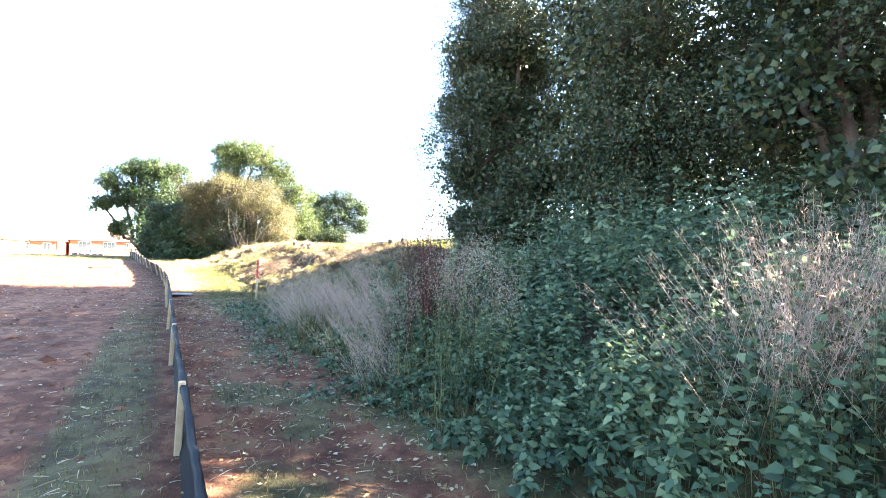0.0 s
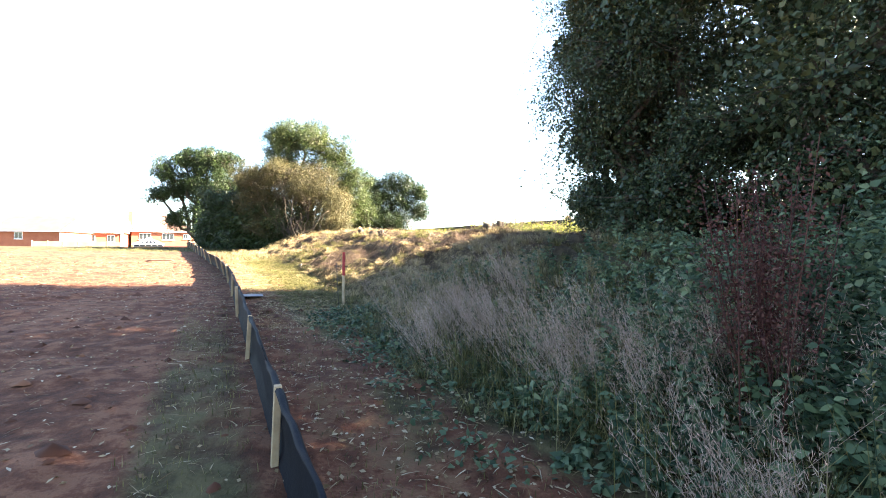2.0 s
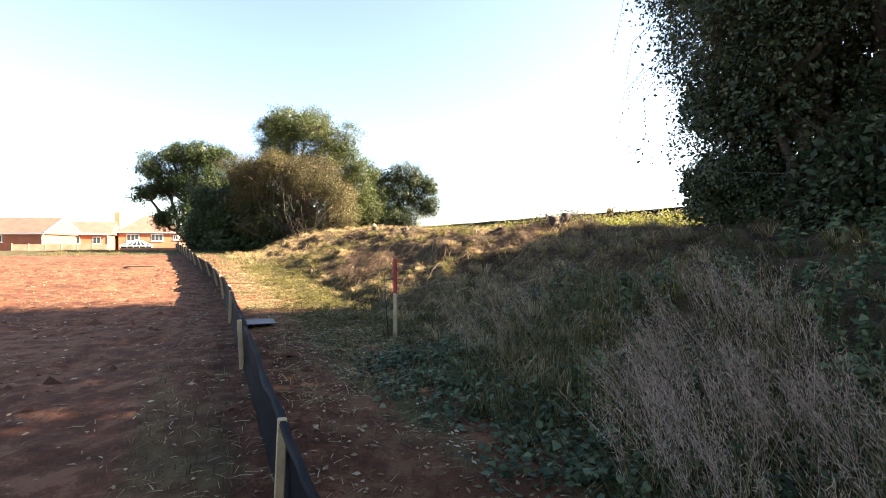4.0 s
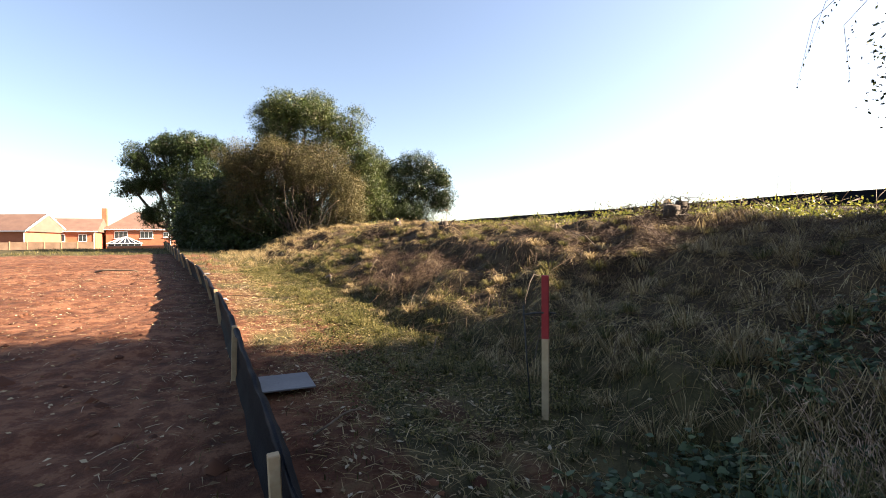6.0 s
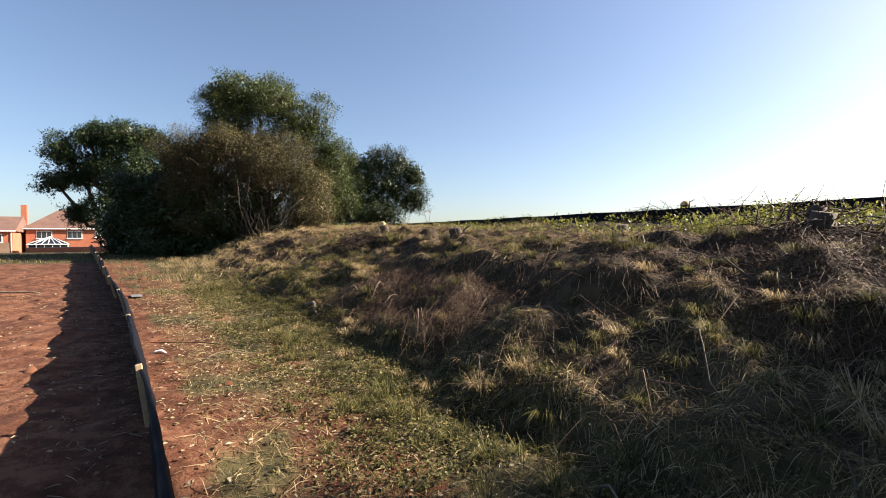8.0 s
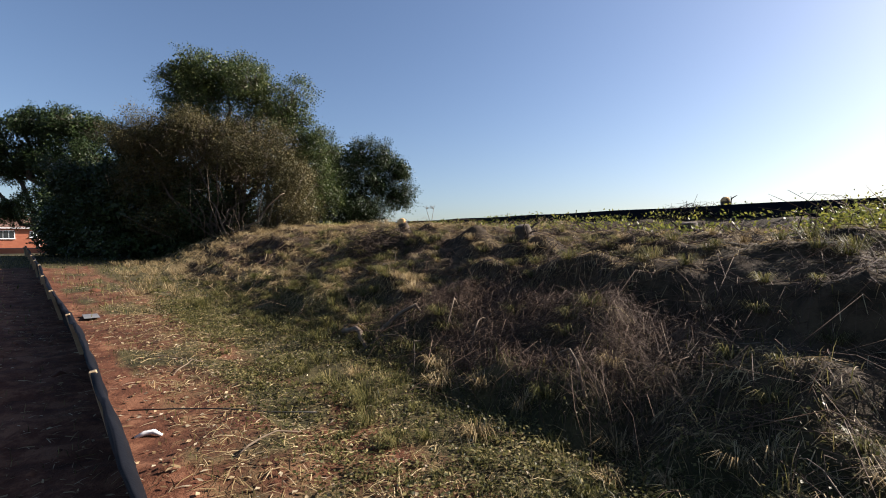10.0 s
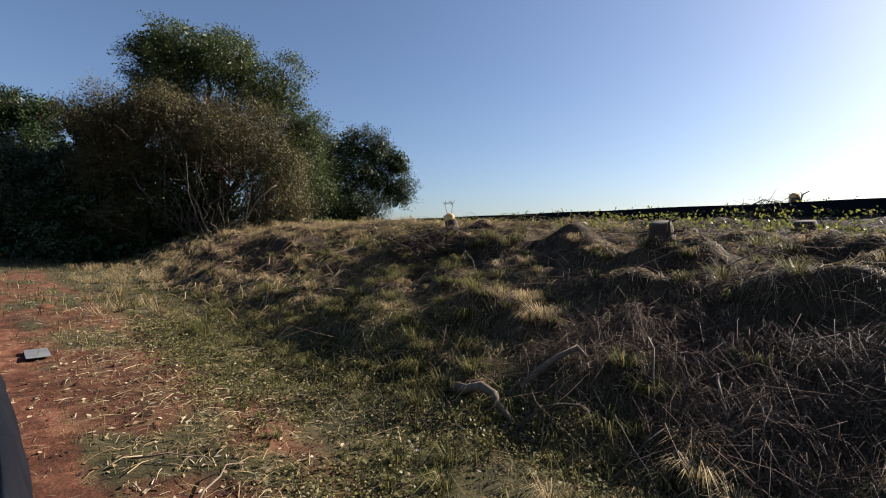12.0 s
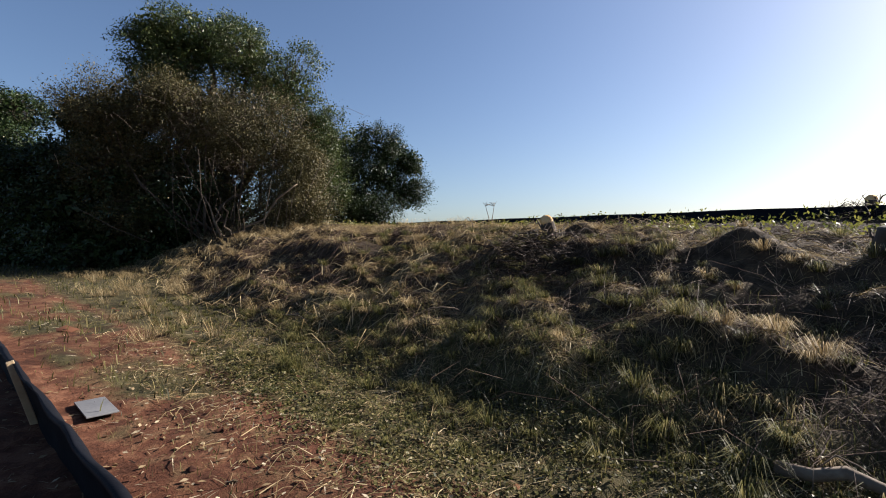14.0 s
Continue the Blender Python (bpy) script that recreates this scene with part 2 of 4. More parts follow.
def ground_material():
    m, nt, b = material("earth_and_grass")
    geo = nt.nodes.new("ShaderNodeNewGeometry")
    at = nt.nodes.new("ShaderNodeAttribute")
    at.attribute_name = "cover"
    sep = nt.nodes.new("ShaderNodeSeparateColor")
    nt.links.new(at.outputs["Color"], sep.inputs[0])

    def nz(scale, detail=5.0):
        n = node(nt, "ShaderNodeTexNoise", Scale=scale, Detail=detail, Roughness=0.65)
        nt.links.new(geo.outputs["Position"], n.inputs["Vector"])
        return n.outputs["Fac"]

    big, mid, fine = nz(0.7), nz(5.0), nz(45.0)

    def blend(a, b_, k):
        x = nt.nodes.new("ShaderNodeMath")
        x.operation = "MULTIPLY_ADD"
        nt.links.new(b_, x.inputs[0])
        x.inputs[1].default_value = k
        nt.links.new(a, x.inputs[2])
        return x.outputs[0]

    tone = blend(mid, blend(big, fine, 0.6), 0.5)
    soil = ramp(nt, tone, [(0.42, (0.0144, 0.0056, 0.004)), (0.7, (0.0416, 0.0152, 0.008)), (0.9, (0.092, 0.0344, 0.0176)), (1.0, (0.152, 0.068, 0.0376))])
    grass = ramp(nt, tone, [(0.45, (0.008, 0.008, 0.004)), (0.8, (0.0288, 0.0256, 0.0104)), (1.0, (0.072, 0.0584, 0.0256))])
    litter = ramp(nt, tone, [(0.45, (0.0064, 0.0048, 0.0032)), (0.8, (0.0208, 0.0144, 0.0088)), (1.0, (0.064, 0.0456, 0.0264))])

    def edge(channel, k=0.9):
        x = nt.nodes.new("ShaderNodeMath")
        x.operation = "MULTIPLY_ADD"
        nt.links.new(mid, x.inputs[0])
        x.inputs[1].default_value = k
        nt.links.new(channel, x.inputs[2])
        r = nt.nodes.new("ShaderNodeMapRange")
        r.inputs["From Min"].default_value, r.inputs["From Max"].default_value = 0.75, 1.15
        nt.links.new(x.outputs[0], r.inputs["Value"])
        return r.outputs[0]

    def mixrgb(f, a, c):
        x = nt.nodes.new("ShaderNodeMixRGB")
        nt.links.new(f, x.inputs[0])
        nt.links.new(a, x.inputs[1])
        nt.links.new(c, x.inputs[2])
        return x.outputs[0]

    col = mixrgb(edge(sep.outputs[0]), soil, grass)
    col = mixrgb(edge(sep.outputs[1]), col, litter)
    nt.links.new(col, b.inputs["Base Color"])
    b.inputs["Roughness"].default_value = 0.95
    b.inputs["Specular IOR Level"].default_value = 0.2
    bp = node(nt, "ShaderNodeBump", Strength=0.7, Distance=0.03)
    nt.links.new(blend(mid, fine, 0.5), bp.inputs["Height"])
    nt.links.new(bp.outputs[0], b.inputs["Normal"])
    return m


EARTH = ground_material()
BARK = surface("bark", [(0.024, 0.0192, 0.0144), (0.056, 0.0416, 0.0296), (0.104, 0.08, 0.06)], 5, 0.9, 0.6)
PALE_WOOD = surface("pale_stems", [(0.056, 0.04, 0.028), (0.12, 0.088, 0.06), (0.224, 0.176, 0.124)], 8, 0.85, 0.4)
TWIG = leafy("twigs", [(0.021, 0.012, 0.008), (0.058, 0.034, 0.022), (0.1, 0.064, 0.042), (0.18, 0.128, 0.088)], 0.75, 0.0, 1.5)
TWIG_DARK = leafy("dark_twigs", [(0.014, 0.0098, 0.007), (0.035, 0.0238, 0.0168), (0.063, 0.0455, 0.035)], 0.8, 0.0, 1.5)
STRAW = leafy("dry_grass", [(0.08, 0.056, 0.026), (0.21, 0.15, 0.07), (0.37, 0.28, 0.145), (0.52, 0.43, 0.26)], 0.6, 0.3, 1.2)
PLUME = leafy("seed_heads", [(0.2, 0.14, 0.11), (0.35, 0.255, 0.205), (0.5, 0.385, 0.315)], 0.7, 0.35, 1.2)
GRASS = leafy("green_grass", [(0.018, 0.021, 0.007), (0.052, 0.056, 0.015), (0.145, 0.132, 0.046), (0.28, 0.23, 0.105)], 0.5, 0.35, 1.3)
NETTLE = leafy("nettle_leaves", [(0.0152, 0.0304, 0.0171), (0.0399, 0.0703, 0.038), (0.0836, 0.1254, 0.0665), (0.1615, 0.19, 0.095)], 0.5, 0.3, 1.0)
DOCK = leafy("dock_seeds", [(0.035, 0.013, 0.012), (0.07, 0.026, 0.022), (0.12, 0.055, 0.04)], 0.8, 0.15, 2)
LEAF_DARK = leafy("dark_hedge_leaves", [(0.012, 0.022, 0.012), (0.026, 0.043, 0.022), (0.05, 0.073, 0.037), (0.1, 0.105, 0.045)], 0.35, 0.2, 0.5)
LEAF_OAK = leafy("oak_leaves", [(0.012, 0.024, 0.0072), (0.021, 0.0372, 0.0108), (0.036, 0.051, 0.0156)], 0.4, 0.1, 0.4)
LEAF_GREEN = leafy("fresh_leaves", [(0.0216, 0.0378, 0.0108), (0.0387, 0.0612, 0.0162), (0.0648, 0.0855, 0.0252), (0.1035, 0.1125, 0.0378)], 0.4, 0.2, 0.5)
LEAF_BROWN = leafy("turning_leaves", [(0.024, 0.0256, 0.0088), (0.0496, 0.048, 0.016), (0.088, 0.076, 0.0288), (0.136, 0.108, 0.048)], 0.55, 0.15, 0.5)
LEAF_YELLOW = leafy("yellowing_leaves", [(0.06, 0.08, 0.02), (0.13, 0.14, 0.03), (0.24, 0.22, 0.05)], 0.45, 0.45, 1.0)
LITTER = leafy("fallen_leaves", [(0.09, 0.0525, 0.0263), (0.195, 0.135, 0.0675), (0.315, 0.2475, 0.15), (0.4125, 0.36, 0.27)], 0.6, 0.15, 3)
CLOD = leafy("clay_clod", [(0.0375, 0.015, 0.0097), (0.09, 0.0353, 0.0188), (0.165, 0.0713, 0.0375)], 0.95, 0.0, 1.0)
FABRIC = surface("silt_fabric", [(0.003, 0.0035, 0.006), (0.006, 0.007, 0.01), (0.011, 0.013, 0.019)], 3, 0.62, 0.2, 60, 0.0, 0.06)
POST = surface("sawn_post", [(0.2, 0.14, 0.08), (0.34, 0.25, 0.15), (0.48, 0.38, 0.25)], 6, 0.85, 0.3)
RED = surface("red_paint", [(0.16, 0.008, 0.01), (0.25, 0.012, 0.015), (0.33, 0.03, 0.03)], 8, 0.6, 0.2)
BLACK = surface("black_plastic", [(0.01, 0.01, 0.01), (0.02, 0.02, 0.02), (0.04, 0.04, 0.04)], 8, 0.5, 0.1)
BOARD = surface("grey_sheet", [(0.08, 0.084, 0.092), (0.136, 0.14, 0.148), (0.2, 0.2, 0.2)], 2.5, 0.55, 0.15)
CUT = surface("fresh_cut_wood", [(0.45, 0.22, 0.08), (0.6, 0.36, 0.14), (0.75, 0.55, 0.3)], 12, 0.8, 0.2)
BRICK = surface("red_brick", [(0.24, 0.072, 0.04), (0.336, 0.112, 0.06), (0.4, 0.16, 0.088)], 1.2, 0.85, 0.2, 9)
TILE = surface("brown_roof_tiles", [(0.085, 0.05, 0.04), (0.13, 0.075, 0.058), (0.17, 0.105, 0.08)], 1.0, 0.85, 0.4, 6)
WHITE = surface("white_frame", [(0.7, 0.7, 0.69), (0.78, 0.78, 0.77), (0.84, 0.84, 0.83)], 2, 0.4, 0.05)
PANEL = surface("weathered_fence_boards", [(0.1, 0.065, 0.045), (0.17, 0.11, 0.075), (0.24, 0.17, 0.12)], 1.2, 0.9, 0.3, 10)


def glass(name):
    m, nt, b = material(name)
    b.inputs["Base Color"].default_value = (0.02, 0.025, 0.03, 1)
    b.inputs["Roughness"].default_value = 0.06
    b.inputs["Specular IOR Level"].default_value = 0.8
    return m


GLASS = glass("window_glass")

# ---- ground ----


def thicket(u, v):
    """Where brown cut brambles lie thickest."""
    return smooth(16.3, 17.2, u) * (1 - smooth(19.4, 20.4, u)) * smooth(2.6, 3.0, v) * (1 - smooth(3.9, 4.6, v)) * np.clip(fbm(u * 1.3, v * 1.3, 71) * 2.6 - 0.5, 0, 1)


def stepped(parts):
    out = [np.array([parts[0][0]])]
    for a, b, n in parts:
        out.append(np.linspace(a, b, n + 1)[1:])
    return np.concatenate(out)


def ground():
    us = stepped([(-1500, -60, 12), (-60, -6, 20), (-6, 30, 310), (30, 60, 75), (60, 160, 30), (160, 2500, 14)])
    vs = stepped([(-2500, -100, 12), (-100, -16, 22), (-16, -4, 60), (-4, 9, 120), (9, 20, 50), (20, 80, 20), (80, 2500, 14)])
    U, V = np.meshgrid(us, vs, indexing="ij")
    X, Y = uv_to_xy(U, V)
    Z = height_uv(U, V)
    nu, nv = U.shape
    idx = np.arange(nu * nv).reshape(nu, nv)
    f = np.stack([idx[:-1, :-1], idx[1:, :-1], idx[1:, 1:], idx[:-1, 1:]], -1).reshape(-1, 4)[:, ::-1]
    m = mesh_from("ground", np.stack([X, Y, Z], -1).reshape(-1, 3), f, EARTH, True)
    grass, litter = cover_uv(U, V)
    at = m.color_attributes.new("cover", "FLOAT_COLOR", "POINT")
    at.data.foreach_set("color", np.stack([grass, litter, grass * 0, grass * 0 + 1], -1).astype(np.float32).ravel())
    return tagged(new("ground", m), "red clay field and grassy bank of cut scrub", "ground", kind="structure")


def cover_uv(u, v):
    """How much grass and how much litter lies on the earth."""
    d = v - fence_v(u)
    strip = smooth(-1.0, -0.7, d) * (1 - smooth(-0.25, 0.0, d)) * (1 - 0.75 * smooth(9, 13, u))
    verge = smooth(1.0, 1.7, d + 0.35 * (vnoise(u * 0.8, v * 0.8, 5) - 0.5))
    path = smooth(0.1, 0.35, d) * (1 - verge)
    far = smooth(34, 37, u + 0.02 * v)
    grass = np.maximum.reduce([strip * (0.36 + 0.5 * fbm(u * 0.9, v * 2.0, 17)), verge * 0.8, far, path * (0.35 + 0.55 * smooth(0.45, 0.7, fbm(u * 1.1, v * 1.6, 44)))])
    litter = smooth(2.3, 3.4, v) * (0.45 + 0.5 * fbm(u * 0.6, v * 0.9, 12)) * (1 - far)
    return grass, np.maximum(litter, path * 0.2)


ground()


def spots(n, u0, u1, v0, v1, keep=None):
    u, v = rng.uniform(u0, u1, n), rng.uniform(v0, v1, n)
    if keep is not None:
        ok = rng.random(n) < keep(u, v)
        u, v = u[ok], v[ok]
    x, y = uv_to_xy(u, v)
    return np.stack([x, y, height_uv(u, v)], 1), u, v


def upright(p, length, width, lean, sag):
    """Standing blades with a random lean."""
    n = len(p)
    az = rng.uniform(0, 2 * math.pi, n)
    d = np.stack([np.cos(az), np.sin(az), 0 * az], 1)
    t0 = np.abs(rng.normal(0, lean, n))[:, None]
    t1 = t0 + np.abs(rng.normal(0, sag, n))[:, None]
    length = np.asarray(length)[:, None]
    m = p + (d * np.sin(t0) + (0, 0, 1) * np.cos(t0)) * length * 0.55
    b = m + (d * np.sin(t1) + (0, 0, 1) * np.cos(t1)) * length * 0.45
    side = np.stack([-np.sin(az), np.cos(az), 0 * az], 1)
    return strips(p - (0, 0, 0.01), m, b, width, side)


def fallen(p, length, arch, spread=None):
    """a, m, b of stalks that lie on the ground."""
    n = len(p)
    az = rng.uniform(0, 2 * math.pi, n) if spread is None else rng.normal(math.atan2(-DV[1], -DV[0]), spread, n)
    d = np.stack([np.cos(az), np.sin(az)], 1)
    length = np.asarray(length)[:, None]
    b = np.concatenate([p[:, :2] + d * length, np.zeros((n, 1))], 1)
    arch = arch * np.minimum(1, length[:, 0] / 0.35)
    b[:, 2] = np.minimum(ground_z(b[:, 0], b[:, 1]), p[:, 2] + 0.25 * length[:, 0]) + rng.uniform(0, 1, n) * arch
    a = p.copy()
    a[:, 2] += rng.uniform(0, 1, n) * arch * 0.6
    m = (a + b) / 2
    m[:, 2] = np.maximum(m[:, 2], ground_z(m[:, 0], m[:, 1])) + rng.uniform(0.1, 1, n) * arch
    return a, m, b
# ---- silt fence ----
def silt_fence():
    us = np.arange(-5, 47, 0.12)
    vs = fence_v(us)
    x, y = uv_to_xy(us, vs)
    z = height_uv(us, vs)
    root = thing("silt_fence", x[0], y[0], z[0], "low black plastic silt fence on wooden posts along the field", "fence")
    o = np.array([x[0], y[0], z[0]])
    profile = ((-0.035, -0.04), (-0.028, 0.02), (-0.008, 0.08), (0.004, 0.16), (-0.004, 0.25), (0.01, 0.33), (0.0, 0.39), (-0.006, 0.43), (-0.02, 0.45), (-0.034, 0.452), (-0.042, 0.435))
    lean = -0.26 * smooth(14.5, 18.5, us) * (1 - 0.5 * smooth(24, 30, us))
    side = np.array([DV[0], DV[1], 0])
    rows = []
    for k, (off, h) in enumerate(profile):
        ripple = (fbm(us * 0.8, us * 0 + k * 0.5, 40) - 0.5) * 0.03 + (fbm(us * 3.5, us * 0 + k * 0.8, 47) - 0.5) * 0.02
        top = h + (0.006 * np.sin(us * 2.436) + (fbm(us * 0.7, us * 0, 70) - 0.5) * 0.05) * max(h, 0) / 0.45
        rows.append(np.stack([x, y, z + top], 1) + side * (ripple + off + 0.006 + lean * h)[:, None] - o)
    g = np.stack(rows, 1)
    n, k = g.shape[:2]
    i = np.arange(n * k).reshape(n, k)
    f = np.stack([i[:-1, :-1], i[1:, :-1], i[1:, 1:], i[:-1, 1:]], -1).reshape(-1, 4)
    back = g.copy() + side * 0.006
    f2 = f[:, ::-1] + n * k
    m = mesh_from("fabric", np.concatenate([g.reshape(-1, 3), back.reshape(-1, 3)]), np.concatenate([f, f2]), FABRIC, True)
    fabric = new("fabric", m)
    fabric.parent = root
    posts = 8.7 + 2.58 * np.arange(-5, 15)
    for u in posts:
        v = fence_v(u) - 0.036
        px, py = uv_to_xy(u, v)
        pz = float(height_uv(u, v))
        b = box(-0.022, -0.022, -0.1, 0.022, 0.022, 0.47, 0.004)
        ob = part("post", b, POST, root)
        ob.location = Vector((px, py, pz)) - Vector(o)
        ob.rotation_euler = (random.gauss(0, 0.02), random.gauss(0, 0.02) + float(np.interp(u, (14.5, 18.5, 24, 30), (0, -0.26, -0.26, -0.13))), math.radians(31) + random.gauss(0, 0.05))


silt_fence()


def marker_stake():
    x, y = -4.47, 11.33
    z = float(ground_z(x, y))
    root = thing("marker_stake", x, y, z, "wooden survey stake with a red painted top", "stake")
    part("stake", box(-0.024, -0.012, -0.1, 0.024, 0.012, 0.56, 0.002), POST, root).rotation_euler = (0, 0.01, math.radians(-20))
    part("painted_top", box(-0.0245, -0.0125, 0.56, 0.0245, 0.0125, 1.0, 0.002), RED, root, "red painted stake top").rotation_euler = (0, 0.01, math.radians(-20))
    x2, y2 = x - 0.12, y + 0.02
    rod = thing("black_rod", x2, y2, float(ground_z(x2, y2)), "thin black rod standing beside the red-topped stake", "rod")
    part("rod", limb([(0.03, 0, -0.05), (0.0, 0, 0.4), (-0.02, 0, 0.78)], (0.006, 0.006, 0.006)), BLACK, rod)
    part("strap", limb([(-0.03, -0.02, 0.72), (0.05, -0.03, 0.732), (0.14, -0.025, 0.735), (0.2, 0.0, 0.725)], (0.006, 0.007, 0.007, 0.006)), BLACK, rod, "black strap tying rod and stake")


marker_stake()


def sheet(x, y, w, d, rz, label, lift, mat):
    z = float(np.mean(ground_z(np.array([x, x + 0.3, x - 0.3]), np.array([y, y + 0.2, y - 0.2])))) + 0.025
    b = box(-w / 2, -d / 2, -0.006, w / 2, d / 2, 0.006, 0.002)
    m = bpy.data.meshes.new("board")
    b.to_mesh(m)
    b.free()
    m.materials.append(mat)
    ob = new("board", m)
    ob.matrix_basis = pose(x, y, z + lift, 1, 1, rz)
    tagged(ob, label, "board")


sheet(-6.5, 11.76, 0.44, 0.44, 29, "grey sheet of board lying flat by the silt fence", 0.02, BOARD)
sheet(-12.44, 20.8, 0.2, 0.46, 34, "weathered grey board lying on the clay path", -0.012, BOARD)

# ---- trees ----
def sub_lobes(lobes, n=6):
    """Breaks each lobe into lumps, so that the crown's outline is uneven."""
    out = []
    for x, y, z, rx, ry, rz in lobes:
        for k in range(n):
            d = unit(rng.normal(size=3))
            s = rng.uniform(0.3, 0.62)
            q = rng.uniform(0.5, 0.9)
            out.append((x + d[0] * rx * q, y + d[1] * ry * q, z + d[2] * rz * q, rx * s, ry * s, rz * s))
    return out


def crown(lobes, clusters, per, spread, size, hollow=0.6, core=40):
    """Leaves in sprays over the lumps of the crown. Returns their geometry and the middles of the sprays."""
    lumps = np.array(sub_lobes(lobes))
    vol = (lumps[:, 3] * lumps[:, 4] * lumps[:, 5]) ** 0.67
    pick = rng.choice(len(lumps), clusters, p=vol / vol.sum())
    L = lumps[pick]
    d = unit(rng.normal(size=(clusters, 3)) + (0, 0, 0.15))
    r = hollow + (1.08 - hollow) * rng.random(clusters) ** 0.7
    c = L[:, :3] + d * L[:, 3:] * r[:, None]
    out = unit(d + rng.normal(size=d.shape) * 0.5)
    t = rng.uniform(-1, 1, clusters * per)[:, None]
    p = np.repeat(c, per, 0) + np.repeat(out, per, 0) * t * spread * 1.15 + rng.normal(size=(clusters * per, 3)) * spread * 0.45
    p[:, 2] -= (t[:, 0] ** 2) * spread * 0.4
    wisp = np.repeat(rng.random(clusters) < 0.04, per)
    p[wisp] += (np.repeat(out, per, 0) * t * spread * 1.6)[wisp]
    away = np.repeat(d, per, 0)
    dirs = rng.normal(size=p.shape) + away * 0.7 + (0, 0, -0.35)
    s = size * rng.uniform(0.6, 1.35, len(p))
    geo = leaves(p, dirs, s, s * 0.55, rng.normal(size=p.shape) * 0.7 + away * 0.8 + (0, 0, 0.6))
    if core:
        big = np.array(lobes)[rng.integers(0, len(lobes), core * len(lobes))]
        q = big[:, :3] + unit(rng.normal(size=(len(big), 3))) * rng.random((len(big), 1)) ** 0.5 * big[:, 3:] * 0.7
        g = size * 2.1 * rng.uniform(0.7, 1.2, len(q))
        geo = joined(geo, leaves(q, rng.normal(size=q.shape), g, g * 0.7, rng.normal(size=q.shape)))
    return geo, c


def tree(name, x, y, z, lobes, clusters, per, spread, size, mat, label, trunks=((0, 0),), radius=0.18, category="tree", hollow=0.6, bark=None, core=40, full=1.0):
    """lobes: (dx, dy, height, rx, ry, rz) from the foot."""
    lobes = [(*q[:3], *(r * full for r in q[3:])) for q in lobes]
    root = thing(name, x, y, z, label, category)
    geo, centres = crown(lobes, clusters, per, spread, size, hollow, core)
    part("crown", geo, mat, root)
    pieces = []
    for k, (tx, ty) in enumerate(trunks):
        for lobe in lobes[k::len(trunks)]:
            pts = bent((tx, ty, -0.2), lobe[:3], 6, 0.05)
            pieces.append(limb(pts, np.linspace(radius, radius * 0.25, 6), 7, 0.04))
    part("trunk", joined(*pieces), bark or BARK, root)
    c = centres[::2]
    hubs = np.array([l[:3] for l in lobes])
    near = hubs[np.argmin(((c[:, None] - hubs[None]) ** 2).sum(-1), 1)]
    a = near + (c - near) * 0.15
    m = (a + c) / 2 + rng.normal(size=c.shape) * 0.1
    tagged(part("branchwork", tubes(a, m, c, 0.012 * radius / 0.18 + 0.004, 0.004), bark or BARK, root), kind="stuff")
    return root


def gz(x, y):
    return float(ground_z(x, y))


def at_uv(u, v):
    x, y = uv_to_xy(u, v)
    return x, y, float(height_uv(u, v))


# the tall dark hedge beside the start
# the two at u below 0 stand out of view, added only to cast shade
HEDGE = ((0.2, 11.2, 8.6, 3.0), (4.3, 11.0, 8.8, 3.0), (8.3, 10.9, 8.2, 2.8), (-6.5, 8.6, 7.6, 2.9), (-2.0, 8.2, 8.2, 3.0), (2.3, 8.3, 8.6, 3.0), (6.2, 8.3, 8.2, 2.8), (10.9, 8.25, 8.0, 1.75), (9.75, 7.9, 8.0, 2.6))
for u, v, tall, wide in HEDGE:
    x, y, z = at_uv(u, v)
    lob = []
    for k in range(5):
        h = 0.7 + (tall - 1.6) * k / 4
        s = wide * (rng.uniform(0.42, 0.7) if k < 4 else 0.65)
        for j in range(3 if k < 4 else 1):
            a = 2.1 * j + k * 0.9 + rng.uniform(-0.3, 0.3)
            rr = wide * (0.42 if k < 4 else 0.1)
            lob.append((math.cos(a) * rr, math.sin(a) * rr, h + rng.uniform(-0.3, 0.3), s, s, s * 0.9))
    if u > 10:
        lob += [(-1.15, 0.1, 4.4, 0.8, 0.8, 0.55), (-0.8, 0, 5.2, 0.8, 0.8, 0.6), (-0.9, 0, 0.9, 0.7, 0.8, 0.7)]
    ht = tree("hedge_tree", x, y, z, lob, 1800 if u > 0.5 and v < 10 else 520, 46 if u > 0.5 and v < 10 else 22, 0.23, 0.062 if u > 0.5 and v < 10 else 0.11, LEAF_DARK, "tall dense dark green hedgerow tree on the bank", radius=0.13, hollow=0.75, core=1300 if u > 0.5 and v < 10 else 500)
# thin twigs hanging from its end
n = 12
foot = np.stack([rng.uniform(-2.5, -1.2, n), rng.uniform(-0.8, 0.9, n), rng.uniform(3.0, 4.6, n)], 1)
foot[:3] = (-2.25, 1.3, 3.1), (-2.05, 1.45, 2.9), (-1.9, 1.5, 3.3)
tip = foot + np.stack([rng.uniform(-0.5, 0.0, n), rng.uniform(0.1, 0.9, n), rng.uniform(-1.1, -0.3, n)], 1)
mid = (foot + tip) / 2 + (-0.05, 0.15, 0.25)
part("hanging_twig", tubes(foot, mid, tip, 0.006, 0.002), BARK, ht)
t = np.tile(np.linspace(0.2, 1, 14), n)[:, None]
r3 = lambda a: np.repeat(a, 14, 0)
p = r3(foot) * (1 - t) ** 2 + r3(mid) * 2 * t * (1 - t) + r3(tip) * t * t
